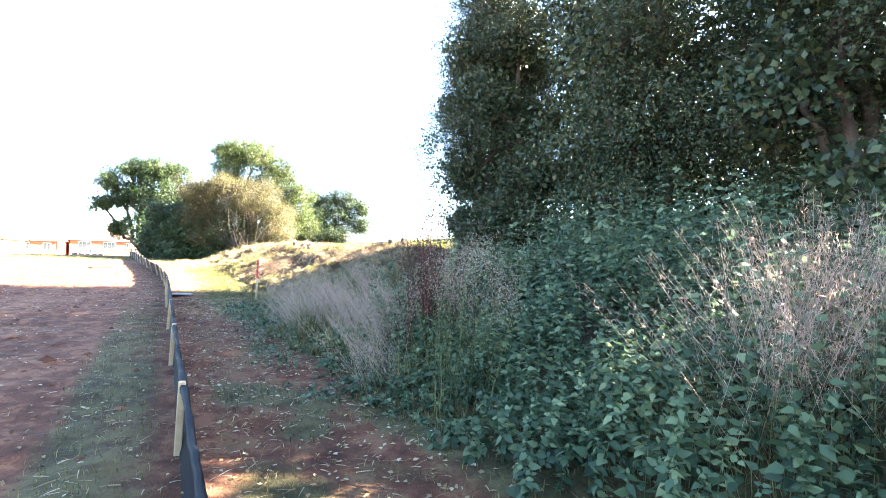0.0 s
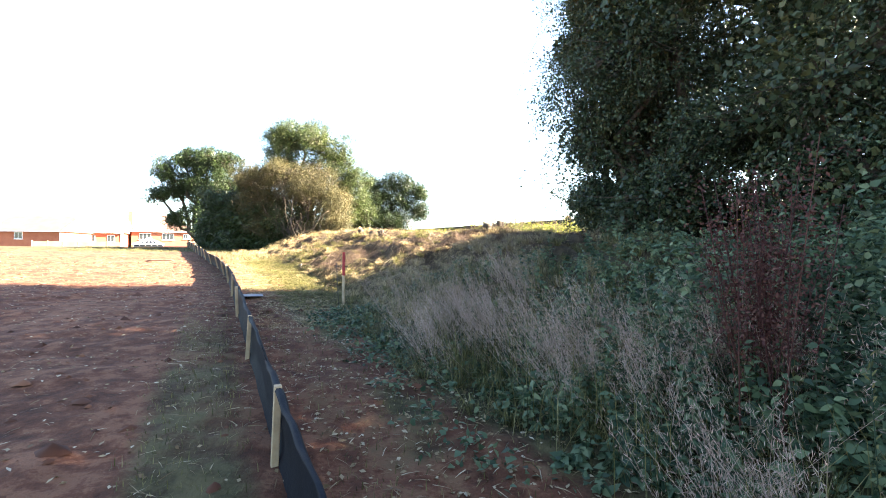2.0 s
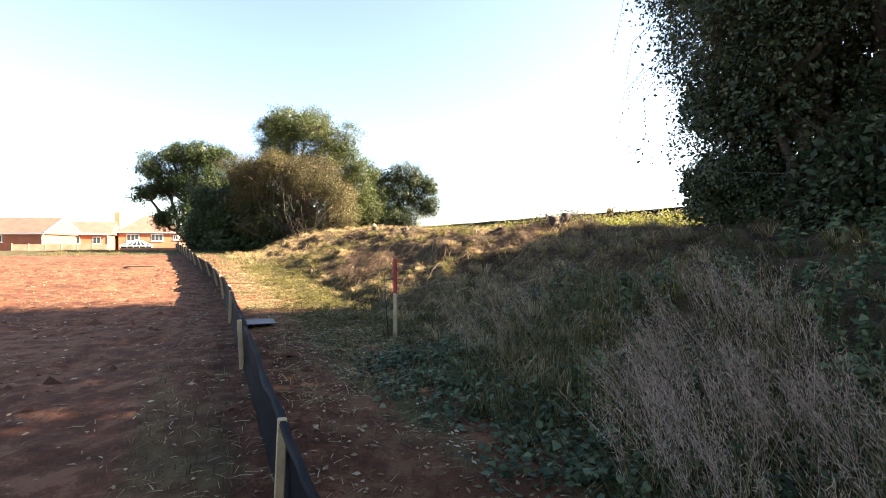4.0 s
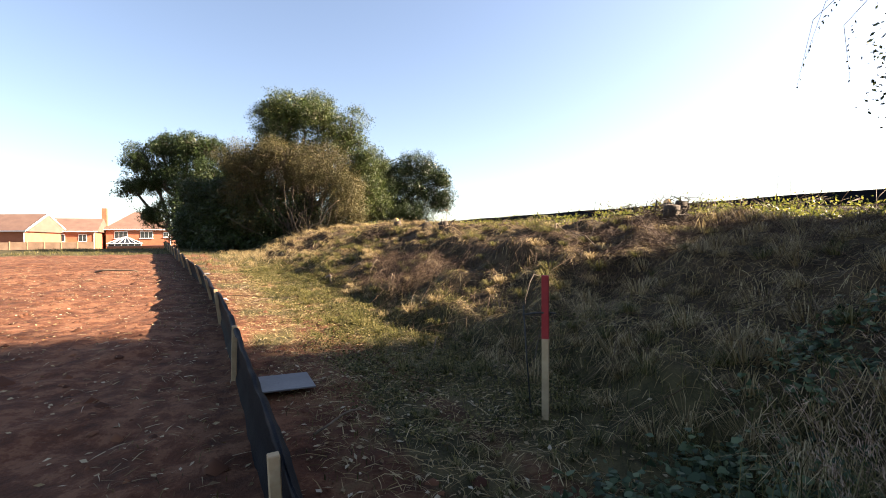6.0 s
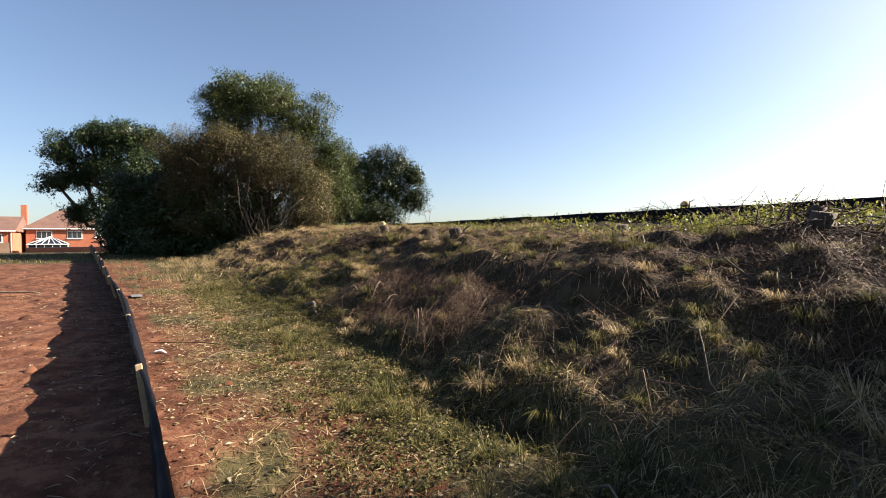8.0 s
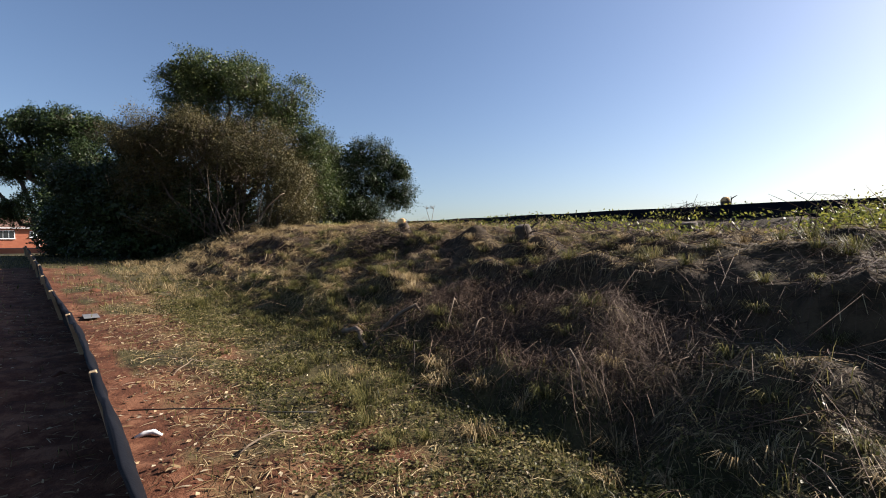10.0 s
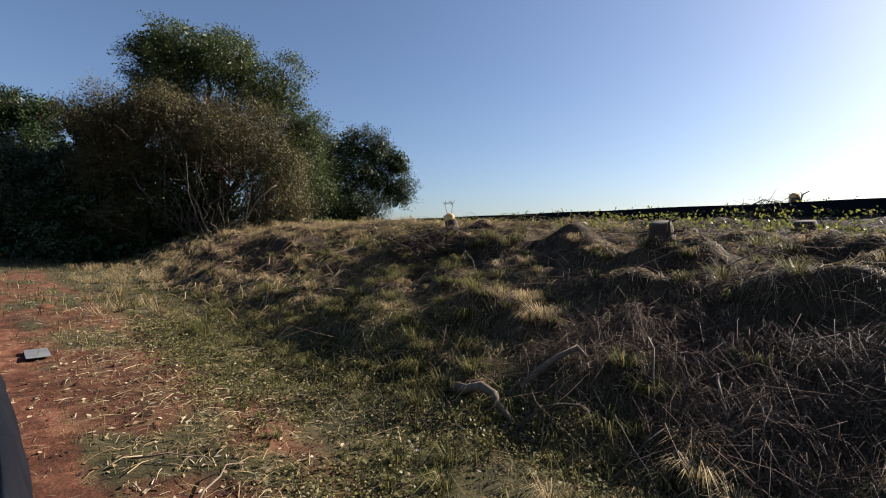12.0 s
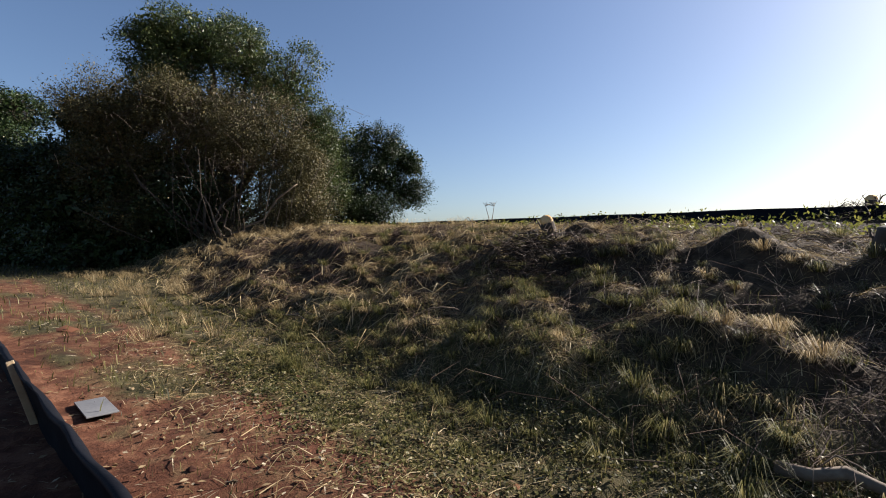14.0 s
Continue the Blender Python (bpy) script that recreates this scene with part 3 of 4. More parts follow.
tagged(part("hanging_leaf", leaves(p, rng.normal(size=p.shape) * 0.5 + (0, 0, -0.8), rng.uniform(0.03, 0.055, len(p)), 0.022), LEAF_DARK, ht), kind="stuff")

# the clump of trees ahead
tree("leafy_tree", -14.8, 36.5, gz(-14.8, 36.5), [(-2.4, 0, 7.4, 1.2, 1.4, 1.1), (-0.7, 0, 7.3, 1.5, 1.5, 1.2), (-1.6, 0, 6.6, 1.5, 1.4, 1.2), (0.9, 0, 6.5, 1.5, 1.5, 1.25), (2.3, 0, 5.4, 1.45, 1.5, 1.3), (-2.4, 0.2, 5.4, 1.4, 1.5, 1.3), (0.2, 0.3, 4.6, 2.0, 1.6, 1.5), (3.0, 0.3, 3.8, 1.4, 1.4, 1.4), (3.2, 0.3, 2.0, 1.3, 1.3, 1.3), (-0.5, 0.3, 3.0, 2.6, 1.8, 1.5)], 3600, 40, 0.2, 0.075, LEAF_GREEN, "tall fresh green tree at the back of the clump", radius=0.2, core=1000, hollow=0.7, full=1.17)
DARK = "dense dark green shrub shading the field edge"
tree("elder_shrub", -20.6, 36.3, gz(-20.6, 36.3), [(-1.6, 0, 3.4, 1.1, 1.2, 1.0), (0, 0, 3.5, 1.3, 1.3, 1.0), (1.4, -0.2, 3.2, 1.3, 1.2, 1.0), (-1.8, 0, 1.6, 1.2, 1.2, 1.3), (0, -0.3, 1.4, 1.6, 1.3, 1.4), (1.8, -0.4, 1.4, 1.5, 1.2, 1.4), (0, -0.4, 0.4, 2.2, 1.3, 0.8)], 1700, 26, 0.22, 0.11, LEAF_OAK, DARK, radius=0.1, core=1100, full=1.17)
x, y, z = at_uv(39.3, 2.0)
tree("elder_shrub", x, y, z, [(0, 0, 1.5, 1.6, 1.8, 1.5), (0.2, 0.2, 3.2, 1.4, 1.4, 1.2), (1.8, 0, 3.2, 1.6, 1.5, 1.2), (2.4, -0.3, 1.5, 1.6, 1.4, 1.4), (-1.2, 0.4, 1.4, 1.2, 1.3, 1.3), (3.8, 0.2, 1.8, 1.4, 1.2, 1.4), (-0.5, 0.6, 5.0, 1.0, 1.1, 0.8), (0.8, 0.7, 5.2, 1.0, 1.1, 0.7), (0.1, 0.6, 4.2, 1.4, 1.2, 1.0), (0.8, -0.6, 0.5, 2.0, 1.3, 0.8), (3.0, 0.0, 0.4, 1.8, 1.0, 0.8)], 1700, 26, 0.23, 0.11, LEAF_OAK, DARK, radius=0.1, core=1100, full=1.17)
x, y, z = at_uv(47.0, 0.8)
tree("elder_shrub", x, y, z, [(0, 0, 1.6, 2.0, 1.9, 1.6), (-1.3, 0.4, 2.8, 1.5, 1.5, 1.3), (1.5, 0, 3.2, 1.7, 1.6, 1.3), (0, 0, 0.6, 2.4, 1.9, 0.9)], 900, 24, 0.27, 0.15, LEAF_OAK, "dense dark green shrub beyond the fence bend", radius=0.1, core=700)
hb = tree("hawthorn_bush", -14.3, 33.3, gz(-14.3, 33.3), [(-3.7, 0.2, 4.1, 1.15, 1.1, 0.8), (-2.3, 0, 4.35, 1.35, 1.2, 1.0), (-0.7, 0, 4.2, 1.3, 1.3, 1.05), (0.8, 0, 3.8, 1.3, 1.3, 1.0), (2.0, 0, 2.9, 1.2, 1.3, 1.1), (2.5, 0.1, 1.5, 0.9, 1.2, 1.2), (-3.3, 0.6, 2.6, 1.0, 1.1, 1.0), (0.2, 0.9, 2.3, 2.4, 1.0, 1.5), (1.8, 0.5, 0.8, 1.7, 0.9, 0.8), (2.9, 0.3, 0.9, 0.8, 1.0, 0.9), (2.8, 0.2, 2.5, 0.7, 1.0, 0.8), (-2.2, 0.9, 1.2, 1.8, 1.0, 1.1)], 4400, 32, 0.24, 0.055, LEAF_BROWN, "brown-green thorn bush with many bare pale stems", radius=0.05, trunks=((-0.5, 0), (0.4, 0.1)), category="bush", core=800, full=1.17)
n = 34
foot = np.stack([rng.normal(0.5, 0.9, n), rng.normal(-0.7, 0.4, n), np.full(n, -0.1)], 1)
tip = foot + np.stack([foot[:, 0] * 0.5 + rng.normal(0, 0.6, n), rng.normal(-0.3, 0.5, n), rng.uniform(0.9, 3.0, n)], 1)
bow = (foot + tip) / 2 + rng.normal(size=(n, 3)) * 0.18
for a, m, b in zip(foot, bow, tip):
    part("stem", limb([a, m, b], (rng.uniform(0.01, 0.026), 0.012, 0.006), 5), BARK, hb)
for k in range(5):
    a = (rng.normal(0.4, 0.3), -1.2, -0.05)
    part("bent_limb", limb(bent(a, (a[0] + rng.uniform(-1.6, 1.8), -1.5 + rng.uniform(-0.3, 0.3), rng.uniform(0.7, 1.8)), 6, 0.06), np.linspace(0.04, 0.014, 6), 6), PALE_WOOD, hb)
n = 320
q = np.stack([rng.normal(0.0, 1.5, n), rng.normal(-0.9, 0.4, n), rng.uniform(1.6, 4.3, n)], 1)
e = q + rng.normal(size=(n, 3)) * (0.35, 0.3, 0.3) + (0, 0, 0.15)
tagged(part("twig_spray", tubes(q, (q + e) / 2 + (0, 0, 0.05), e, 0.007, 0.003), BARK, hb), kind="stuff")
tree("holly_bush", -9.4, 40.0, gz(-9.4, 40.0), [(-1.7, 0, 3.8, 1.1, 1.2, 1.0), (0, 0, 4.2, 1.2, 1.2, 0.95), (1.4, 0, 3.9, 1.1, 1.2, 0.9), (2.4, 0, 3.3, 0.75, 1.0, 0.8), (2.3, 0, 1.8, 0.9, 1.1, 1.0), (-2.3, 0, 2.2, 1.2, 1.2, 1.3), (0, 0, 1.9, 2.0, 1.6, 1.4), (0, -0.4, 0.5, 2.2, 1.3, 0.8), (-2.4, -0.2, 0.9, 1.3, 1.1, 0.9), (-0.9, -0.3, 2.9, 1.2, 1.2, 1.0), (1.0, -0.3, 2.6, 1.2, 1.2, 1.0)], 3000, 34, 0.2, 0.07, LEAF_OAK, "dark green rounded bush at the bank's top", radius=0.06, category="bush", core=1000, full=1.17)
# the oak beyond
tree("oak_tree", -34.6, 56.0, gz(-34.6, 56.0), [(-6.4, 0, 6.6, 1.2, 1.5, 0.9), (-4.9, 0, 9.2, 1.4, 1.8, 1.4), (-3.4, 0, 10.7, 1.4, 1.8, 1.2), (-1.2, 0, 11.0, 1.6, 2.0, 1.3), (1.2, 0, 10.6, 1.7, 2.0, 1.5), (-4.6, 0.3, 7.2, 1.4, 1.8, 1.1), (-2.0, 0, 8.4, 1.5, 2.0, 1.2), (1.0, 0, 7.8, 2.2, 2.2, 2.0), (-4.0, -0.3, 3.8, 1.1, 1.3, 0.8), (0, 0, 5.0, 2.2, 2.2, 2.0), (3.0, 0, 6.0, 2.5, 2.5, 3.0)], 3600, 28, 0.28, 0.15, LEAF_OAK, "large dark oak overhanging the end of the field", radius=0.4, core=450, hollow=0.7, full=1.3)

# ---- houses ----
def window(root, x, z, w, h, y=0.0):
    wd = part("window", box(x, y - 0.05, z, x + w, y + 0.02, z + h), WHITE, root, "white framed window")
    n = 3 if w > 1.3 else 2
    for k in range(n):
        a = x + 0.08 + k * (w - 0.08) / n
        part("pane", box(a, y - 0.07, z + 0.09, a + (w - 0.08) / n - 0.08, y - 0.052, z + h - 0.09), GLASS, wd)
    part("sill", box(x - 0.08, y - 0.14, z - 0.07, x + w + 0.08, y - 0.002, z - 0.004), WHITE, wd)


def house(x, y, z, rz, w, eave, ridge, hip, windows, label, chimney=None):
    root = thing("house", x, y, z, label, "house", "houses beyond the field", rz)
    d = 8.0
    part("wall", box(0, 0, 0, w, d, eave), BRICK, root)
    bm = bmesh.new()
    o = 0.35
    p = [(-o, -o, eave), (w + o, -o, eave), (w + o, d + o, eave), (-o, d + o, eave), (-o + hip, d / 2, ridge), (w + o - hip, d / 2, ridge)]
    vs = [bm.verts.new(q) for q in p]
    lo = [bm.verts.new((q[0], q[1], q[2] - 0.12)) for q in p[:4]]
    for f in ((0, 1, 5, 4), (2, 3, 4, 5), (1, 2, 5), (3, 0, 4)):
        bm.faces.new([vs[k] for k in f])
    for k in range(4):
        bm.faces.new([lo[k], lo[(k + 1) % 4], vs[(k + 1) % 4], vs[k]])
    bm.faces.new(lo[::-1])
    part("roof", bm, TILE, root)
    part("gutter", box(-o, -o - 0.1, eave - 0.16, w + o, -o - 0.004, eave - 0.02), WHITE, root, "white gutter and fascia")
    part("downpipe", box(w - 0.2, -0.1, 0, w - 0.1, -0.004, eave - 0.2), WHITE, root)
    for q in windows:
        window(root, *q)
    if chimney:
        part("chimney", box(chimney - 0.35, d / 2 - 2.5, eave - 1, chimney + 0.35, d / 2 - 1.7, ridge + 0.4), BRICK, root)
    return root


house(-72.5, 75.5, 0.3, 28, 8.5, 4.7, 6.9, 0.0, [(1.0, 3.1, 0.7, 1.0), (3.4, 3.0, 1.2, 1.2), (6.3, 3.0, 1.1, 1.2)], "red brick house with brown tiled roof")
h2 = house(-66.5, 83.5, 0.3, 28, 9.6, 5.2, 8.4, 3.8, [(1.2, 3.6, 1.9, 1.2), (4.9, 3.6, 1.9, 1.2), (8.4, 3.8, 0.8, 0.9)], "red brick house with hipped brown roof and chimney", -0.5)
h3 = house(-77.4, 68.5, 0.3, 10, 10.0, 4.5, 7.1, 0.0, [(3.2, 3.2, 1.2, 1.1)], "brick house with white gable boards")
for y_end in (-0.4, 8.4):
    a, b = np.array([10.37, y_end, 4.46]), np.array([10.37, 4.0, 7.06])
    part("barge_board", limb([a, (a + b) / 2, b], (0.14, 0.14, 0.14), 4), WHITE, h3, "white gable board")


def conservatory():
    x, y = -63.0, 79.5
    root = thing("conservatory", x, y, 0.6, "white conservatory with a glazed pitched roof", "conservatory", rz=28)
    part("base_wall", box(0, 0, 0, 4.6, 3, 0.7), BRICK, root)
    for k in range(6):
        part("pillar", box(0.02 + k * 0.9, 0, 0.7, 0.1 + k * 0.9, 0.08, 2.4), WHITE, root)
    part("glazing", box(0.04, 0.03, 0.7, 4.55, 0.05, 2.4), GLASS, root)
    bm = bmesh.new()
    vs = [bm.verts.new(q) for q in ((-0.1, -0.1, 2.4), (4.7, -0.1, 2.4), (4.7, 2.9, 2.45), (-0.1, 2.9, 2.45), (2.3, 1.4, 3.5), (2.3, 2.9, 3.5))]
    for f in ((0, 1, 4), (1, 2, 5, 4), (3, 0, 4, 5)):
        bm.faces.new([vs[k] for k in f])
    part("glass_roof", bm, GLASS, root)
    for k in range(7):
        a = -0.1 + k * 0.8
        part("glazing_bar", limb([(a, -0.12, 2.42), ((a + 2.3) / 2, 0.64, 2.97), (2.3, 1.4, 3.52)], (0.05, 0.05, 0.05), 4), WHITE, root)
    part("eaves_beam", box(-0.12, -0.16, 2.32, 4.72, -0.06, 2.44), WHITE, root)


conservatory()


def garden_fence():
    x0, y0 = -68.5, 66.4
    root = thing("garden_fence", x0, y0, gz(x0, y0), "brown close-boarded garden fence in front of houses", "fence", rz=33)
    for k in range(6):
        px = k * 1.83
        part("panel", box(px + 0.06, 0, -0.1, px + 1.77, 0.04, 1.25 + 0.03 * (k % 3)), PANEL, root)
        part("post", box(px - 0.05, -0.03, -0.1, px + 0.05, 0.07, 1.38), POST, root)


garden_fence()


def garden_wall():
    x0, y0 = -55.0, 69.5
    z = gz(x0, y0)
    root = thing("garden_wall", x0, y0, z, "low tan brick garden wall at the field end", "wall")
    part("wall", box(0, 0, -0.6, 11, 0.22, 0.55), BRICK, root)
    part("coping", box(-0.03, -0.03, 0.55, 11.03, 0.25, 0.62), BOARD, root)


garden_wall()


# ---- dark board fence along the top of the bank ----
def top_barrier():
    us = np.arange(-10, 60, 0.4)
    vs = 13.0 + 0.03 * np.sin(us)
    x, y = uv_to_xy(us, vs)
    z = height_uv(us, vs)
    o = np.array([x[0], y[0], z[0]])
    root = thing("top_fence", *o, "long low black silt fence on the crest", "fence")
    a = np.stack([x, y, z - 0.1], 1) - o
    b = np.stack([x, y, np.maximum(z + 0.12, 2.62 + 0.0195 * us + 0.01 * np.sin(us * 1.7))], 1) - o
    t = np.array([DV[0], DV[1], 0]) * 0.02
    v = np.concatenate([a, b, b + t, a + t])
    n = len(us)
    i = np.arange(n - 1)
    f = np.concatenate([np.stack([i + k * n, i + 1 + k * n, i + 1 + (k + 1) * n, i + (k + 1) * n], 1) for k in range(3)])
    part("fabric", (v, f), FABRIC, root)


top_barrier()
# ---- ground cover ----
def cover_grass():
    def keep(u, v):
        g, l = cover_uv(u, v)
        return np.clip(g - 0.1, 0, 1) * (1 - 0.75 * smooth(2.6, 4.0, v)) * (0.25 + fbm(u * 1.2, v * 1.4, 55))
    p1, u1, v1 = spots(165000, 1, 26, -1.3, 4.5, keep)
    p2, u2, v2 = spots(50000, 24, 44, -8, 8, keep)
    l1 = rng.uniform(0.02, 0.075, len(p1)) * (1 + 1.6 * smooth(1.3, 2.4, v1))
    l2 = rng.uniform(0.05, 0.16, len(p2))
    geo = joined(upright(p1, l1, rng.uniform(0.003, 0.006, len(p1)), 1.0, 0.6), upright(p2, l2, rng.uniform(0.008, 0.015, len(p2)), 1.0, 0.6))
    stuff("grass", geo, GRASS, "short rough green grass beside the path", "grass")


def cut_straw():
    def keep(u, v):
        return (0.28 + smooth(2.0, 3.0, v) * 0.8) * np.clip(fbm(u * 0.9, v * 1.2, 61) * 2.2 - 0.55, 0.05, 1) * (1 - 0.7 * thicket(u, v))
    p, u, v = spots(215000, 10, 27, 0.4, 8, keep)
    far, uf, vf = spots(22000, 24, 36, 2, 13, keep)
    a, m, b = fallen(p, rng.uniform(0.04, 0.2, len(p)) * (1 + 0.5 * smooth(20, 26, u)), 0.05)
    a2, m2, b2 = fallen(far, rng.uniform(0.15, 0.5, len(far)), 0.12)
    stuff("cut_grass", joined(strips(a, m, b, rng.uniform(0.003, 0.007, len(p))), strips(a2, m2, b2, 0.012)), STRAW, "pale dry cut grass lying over the bank", "dry grass")


def tussocks(name, n, u0, u1, v0, v1, mat, label, keep=None, size=1.0, blades=90):
    """Fountains of long grass that hang over on all sides."""
    c, u, v = spots(n, u0, u1, v0, v1, keep)
    s = np.repeat(rng.uniform(0.6, 1.3, len(c)), blades)[:, None] * size
    az = rng.uniform(0, 2 * math.pi, len(c) * blades)
    out = np.stack([np.cos(az), np.sin(az), 0 * az], 1)
    p = np.repeat(c, blades, 0) + out * rng.uniform(0, 0.1, len(az))[:, None] * s
    L = rng.uniform(0.12, 0.34, len(az))[:, None] * s
    comb = np.array([-DV[0], -DV[1], 0]) * 0.25
    m = p + (out * rng.uniform(0.15, 0.5, (len(az), 1)) + comb * 0.3 + (0, 0, 0.52)) * L
    b = p + (out * rng.uniform(0.5, 1.0, (len(az), 1)) + comb) * L
    b[:, 2] = np.maximum(ground_z(b[:, 0], b[:, 1]) + 0.01, p[:, 2] + rng.uniform(-0.1, 0.5, len(az)) * L[:, 0])
    stuff(name, strips(p, m, b, rng.uniform(0.003, 0.0065, len(az)), np.stack([-np.sin(az), np.cos(az), 0 * az], 1)), mat, label, "grass")


def brushwood():
    def keep(u, v):
        return smooth(2.2, 3.2, v) * np.clip(fbm(u * 0.7, v * 1.0, 77) * 2.4 - 0.7, 0.03, 1)
    p, u, v = spots(190000, 10, 32, 1.9, 12, keep)
    a, m, b = fallen(p, rng.uniform(0.06, 0.4, len(p)) * (1 + smooth(20, 28, u)), 0.05)
    m += rng.normal(size=m.shape) * 0.02
    stuff("brushwood", strips(a, m, b, rng.uniform(0.002, 0.006, len(p)) * (1 + smooth(20, 30, u))), TWIG, "cut brown twigs and brambles strewn over the bank", "twigs")
    p, u, v = spots(52000, 15.3, 21.4, 2.4, 5.0, thicket)
    p[:, 2] += rng.uniform(0, 0.12, len(p))
    a, m, b = fallen(p, rng.uniform(0.08, 0.4, len(p)), 0.13)
    m += rng.normal(size=m.shape) * 0.035
    stuff("bramble_thicket", strips(a, m, b, rng.uniform(0.0015, 0.0042, len(p))), TWIG, "tangle of brown cut brambles in the hollow", "brambles")
    p, u, v = spots(80000, 9.5, 15.5, 4.2, 9, lambda u, v: np.clip(fbm(u * 0.8, v * 0.8, 79) * 2.6 - 0.7, 0.05, 1))
    a, m, b = fallen(p, rng.uniform(0.1, 0.45, len(p)), 0.07)
    m += rng.normal(size=m.shape) * 0.04
    stuff("dead_brambles", strips(a, m, b, rng.uniform(0.002, 0.006, len(p))), TWIG, "dark brown dead brambles below the crest", "brambles")
    p, u, v = spots(3200, 11, 25, 2.4, 9, lambda u, v: 0.5 + thicket(u, v))
    a, m, b = fallen(p, rng.uniform(0.3, 1.1, len(p)), 0.14)
    m += rng.normal(size=m.shape) * 0.05
    stuff("bramble_canes", tubes(a, m, b, rng.uniform(0.002, 0.0048, len(p)), 0.0012), TWIG, "longer cut bramble canes on the bank", "canes")


def fallen_leaves():
    p, u, v = spots(34000, 0, 26, -9, 2.6, lambda u, v: (0.12 + 0.4 * fbm(u, v, 88) ** 2) * np.where(v > 0.2, 5.0, 1))
    p[:, 2] += 0.012
    stuff("leaf_litter", leaves(p, rng.normal(size=p.shape) * (1, 1, 0.15), rng.uniform(0.025, 0.06, len(p)), rng.uniform(0.015, 0.03, len(p)), rng.normal(size=p.shape) * 0.35 + (0, 0, 1)), LITTER, "dry fallen leaves and chips on red clay", "leaf litter")


def field_clods():
    """Clods of clay and chips of straw on the stripped field."""
    oct_v = np.array([(1, 0, 0), (0, 1, 0), (-1, 0, 0), (0, -1, 0), (0, 0, 0.8), (0.7, 0.7, -0.2), (-0.7, 0.7, -0.2), (-0.7, -0.7, -0.2), (0.7, -0.7, -0.2)])
    oct_f = np.array([(0, 5, 4), (5, 1, 4), (1, 6, 4), (6, 2, 4), (2, 7, 4), (7, 3, 4), (3, 8, 4), (8, 0, 4)])
    p, u, v = spots(13000, 0, 30, -12, 1.6, lambda u, v: np.where(v < -0.6, 1.0, 0.35) * np.clip(fbm(u * 1.3, v * 1.3, 91) * 2 - 0.5, 0.1, 1))
    n = len(p)
    s = rng.exponential(0.014, n)[:, None, None] + 0.006
    vv = oct_v[None] * (1 + rng.normal(size=(n, 9, 3)) * 0.28) * s * (1, 1, 0.7) + p[:, None]
    stuff("clay_clods", (vv.reshape(-1, 3), (oct_f[None] + 9 * np.arange(n)[:, None, None]).reshape(-1, 3)), CLOD, "crumbled clods of red clay on the field", "clods")
    p, u, v = spots(70000, 0, 36, -14, 1.9, lambda u, v: np.where(v < -0.6, 0.45, 1.6) * np.clip(fbm(u * 0.9, v * 2.2, 95) * 2 - 0.5, 0.08, 1))
    a, m, b = fallen(p, rng.uniform(0.02, 0.13, len(p)), 0.02)
    stuff("straw_chips", strips(a + (0, 0, 0.006), m + (0, 0, 0.006), b + (0, 0, 0.004), rng.uniform(0.0025, 0.0075, len(p))), LITTER, "bits of straw and chipped wood on red clay", "straw")


def nettles():
    p, u, v = spots(4300, 0.0, 9.5, 1.6, 6.2, lambda u, v: smooth(1.5, 2.4, v) * np.clip(1.12 - smooth(4.6, 8.5, u + 1.5 * (vnoise(u, v, 8) - 0.5)), 0, 1))
    n = len(p)
    h = rng.uniform(0.55, 1.0, n) * (0.22 + 0.78 * smooth(1.5, 3.4, v)) * np.clip(-0.1 + 2.0 * fbm(u * 1.5, v * 1.5, 18, 2), 0.2, 1.4) * (1 - 0.6 * smooth(5, 8, u))
    az = rng.uniform(0, 6.28, n)
    lean = rng.uniform(0, 0.3, n)
    top = p + np.stack([np.cos(az) * lean * h, np.sin(az) * lean * h, h], 1)
    k = 10
    t = np.tile(np.linspace(0.2, 1.0, k), n)
    base = np.repeat(p, k, 0) + (np.repeat(top - p, k, 0)) * t[:, None]
    a2 = rng.uniform(0, 6.28, n * k)
    out = []
    for s in (0, math.pi):
        d = np.stack([np.cos(a2 + s), np.sin(a2 + s), rng.normal(-0.2, 0.4, n * k)], 1)
        size = rng.uniform(0.04, 0.105, n * k) * (1.15 - 0.4 * t)
        out.append(broad_leaves(base, d, size, size * rng.uniform(0.45, 0.7, n * k), rng.normal(size=d.shape) * 0.85 + (-0.3, -0.3, 1)))
    stuff("nettles", joined(*out), NETTLE, "dense green nettles and brambles covering the bank", "nettles")
    stuff("nettle_stems", strips(p, (p + top) / 2, top, 0.004), NETTLE, "thin upright green nettle stems", "nettles")


def low_weeds():
    """Small broad-leaved weeds on the shaded foot of the bank."""
    p, u, v = spots(3200, 3.5, 11.2, 1.0, 4.0, lambda u, v: smooth(0.9, 1.8, v) * np.clip(2.4 * fbm(u * 1.1, v * 1.1, 63) - 0.6, 0.05, 1))
    k = 9
    q = np.repeat(p, k, 0) + rng.normal(size=(len(p) * k, 3)) * (0.05, 0.05, 0) + np.abs(rng.normal(size=(len(p) * k, 3))) * (0, 0, 0.07)
    s = rng.uniform(0.03, 0.075, len(q))
    stuff("low_weeds", broad_leaves(q, rng.normal(size=q.shape) * (1, 1, 0.4), s, s * 0.7, rng.normal(size=q.shape) * 0.5 + (0, 0, 1)), NETTLE, "low broad-leaved weeds at the foot of the bank", "weeds")


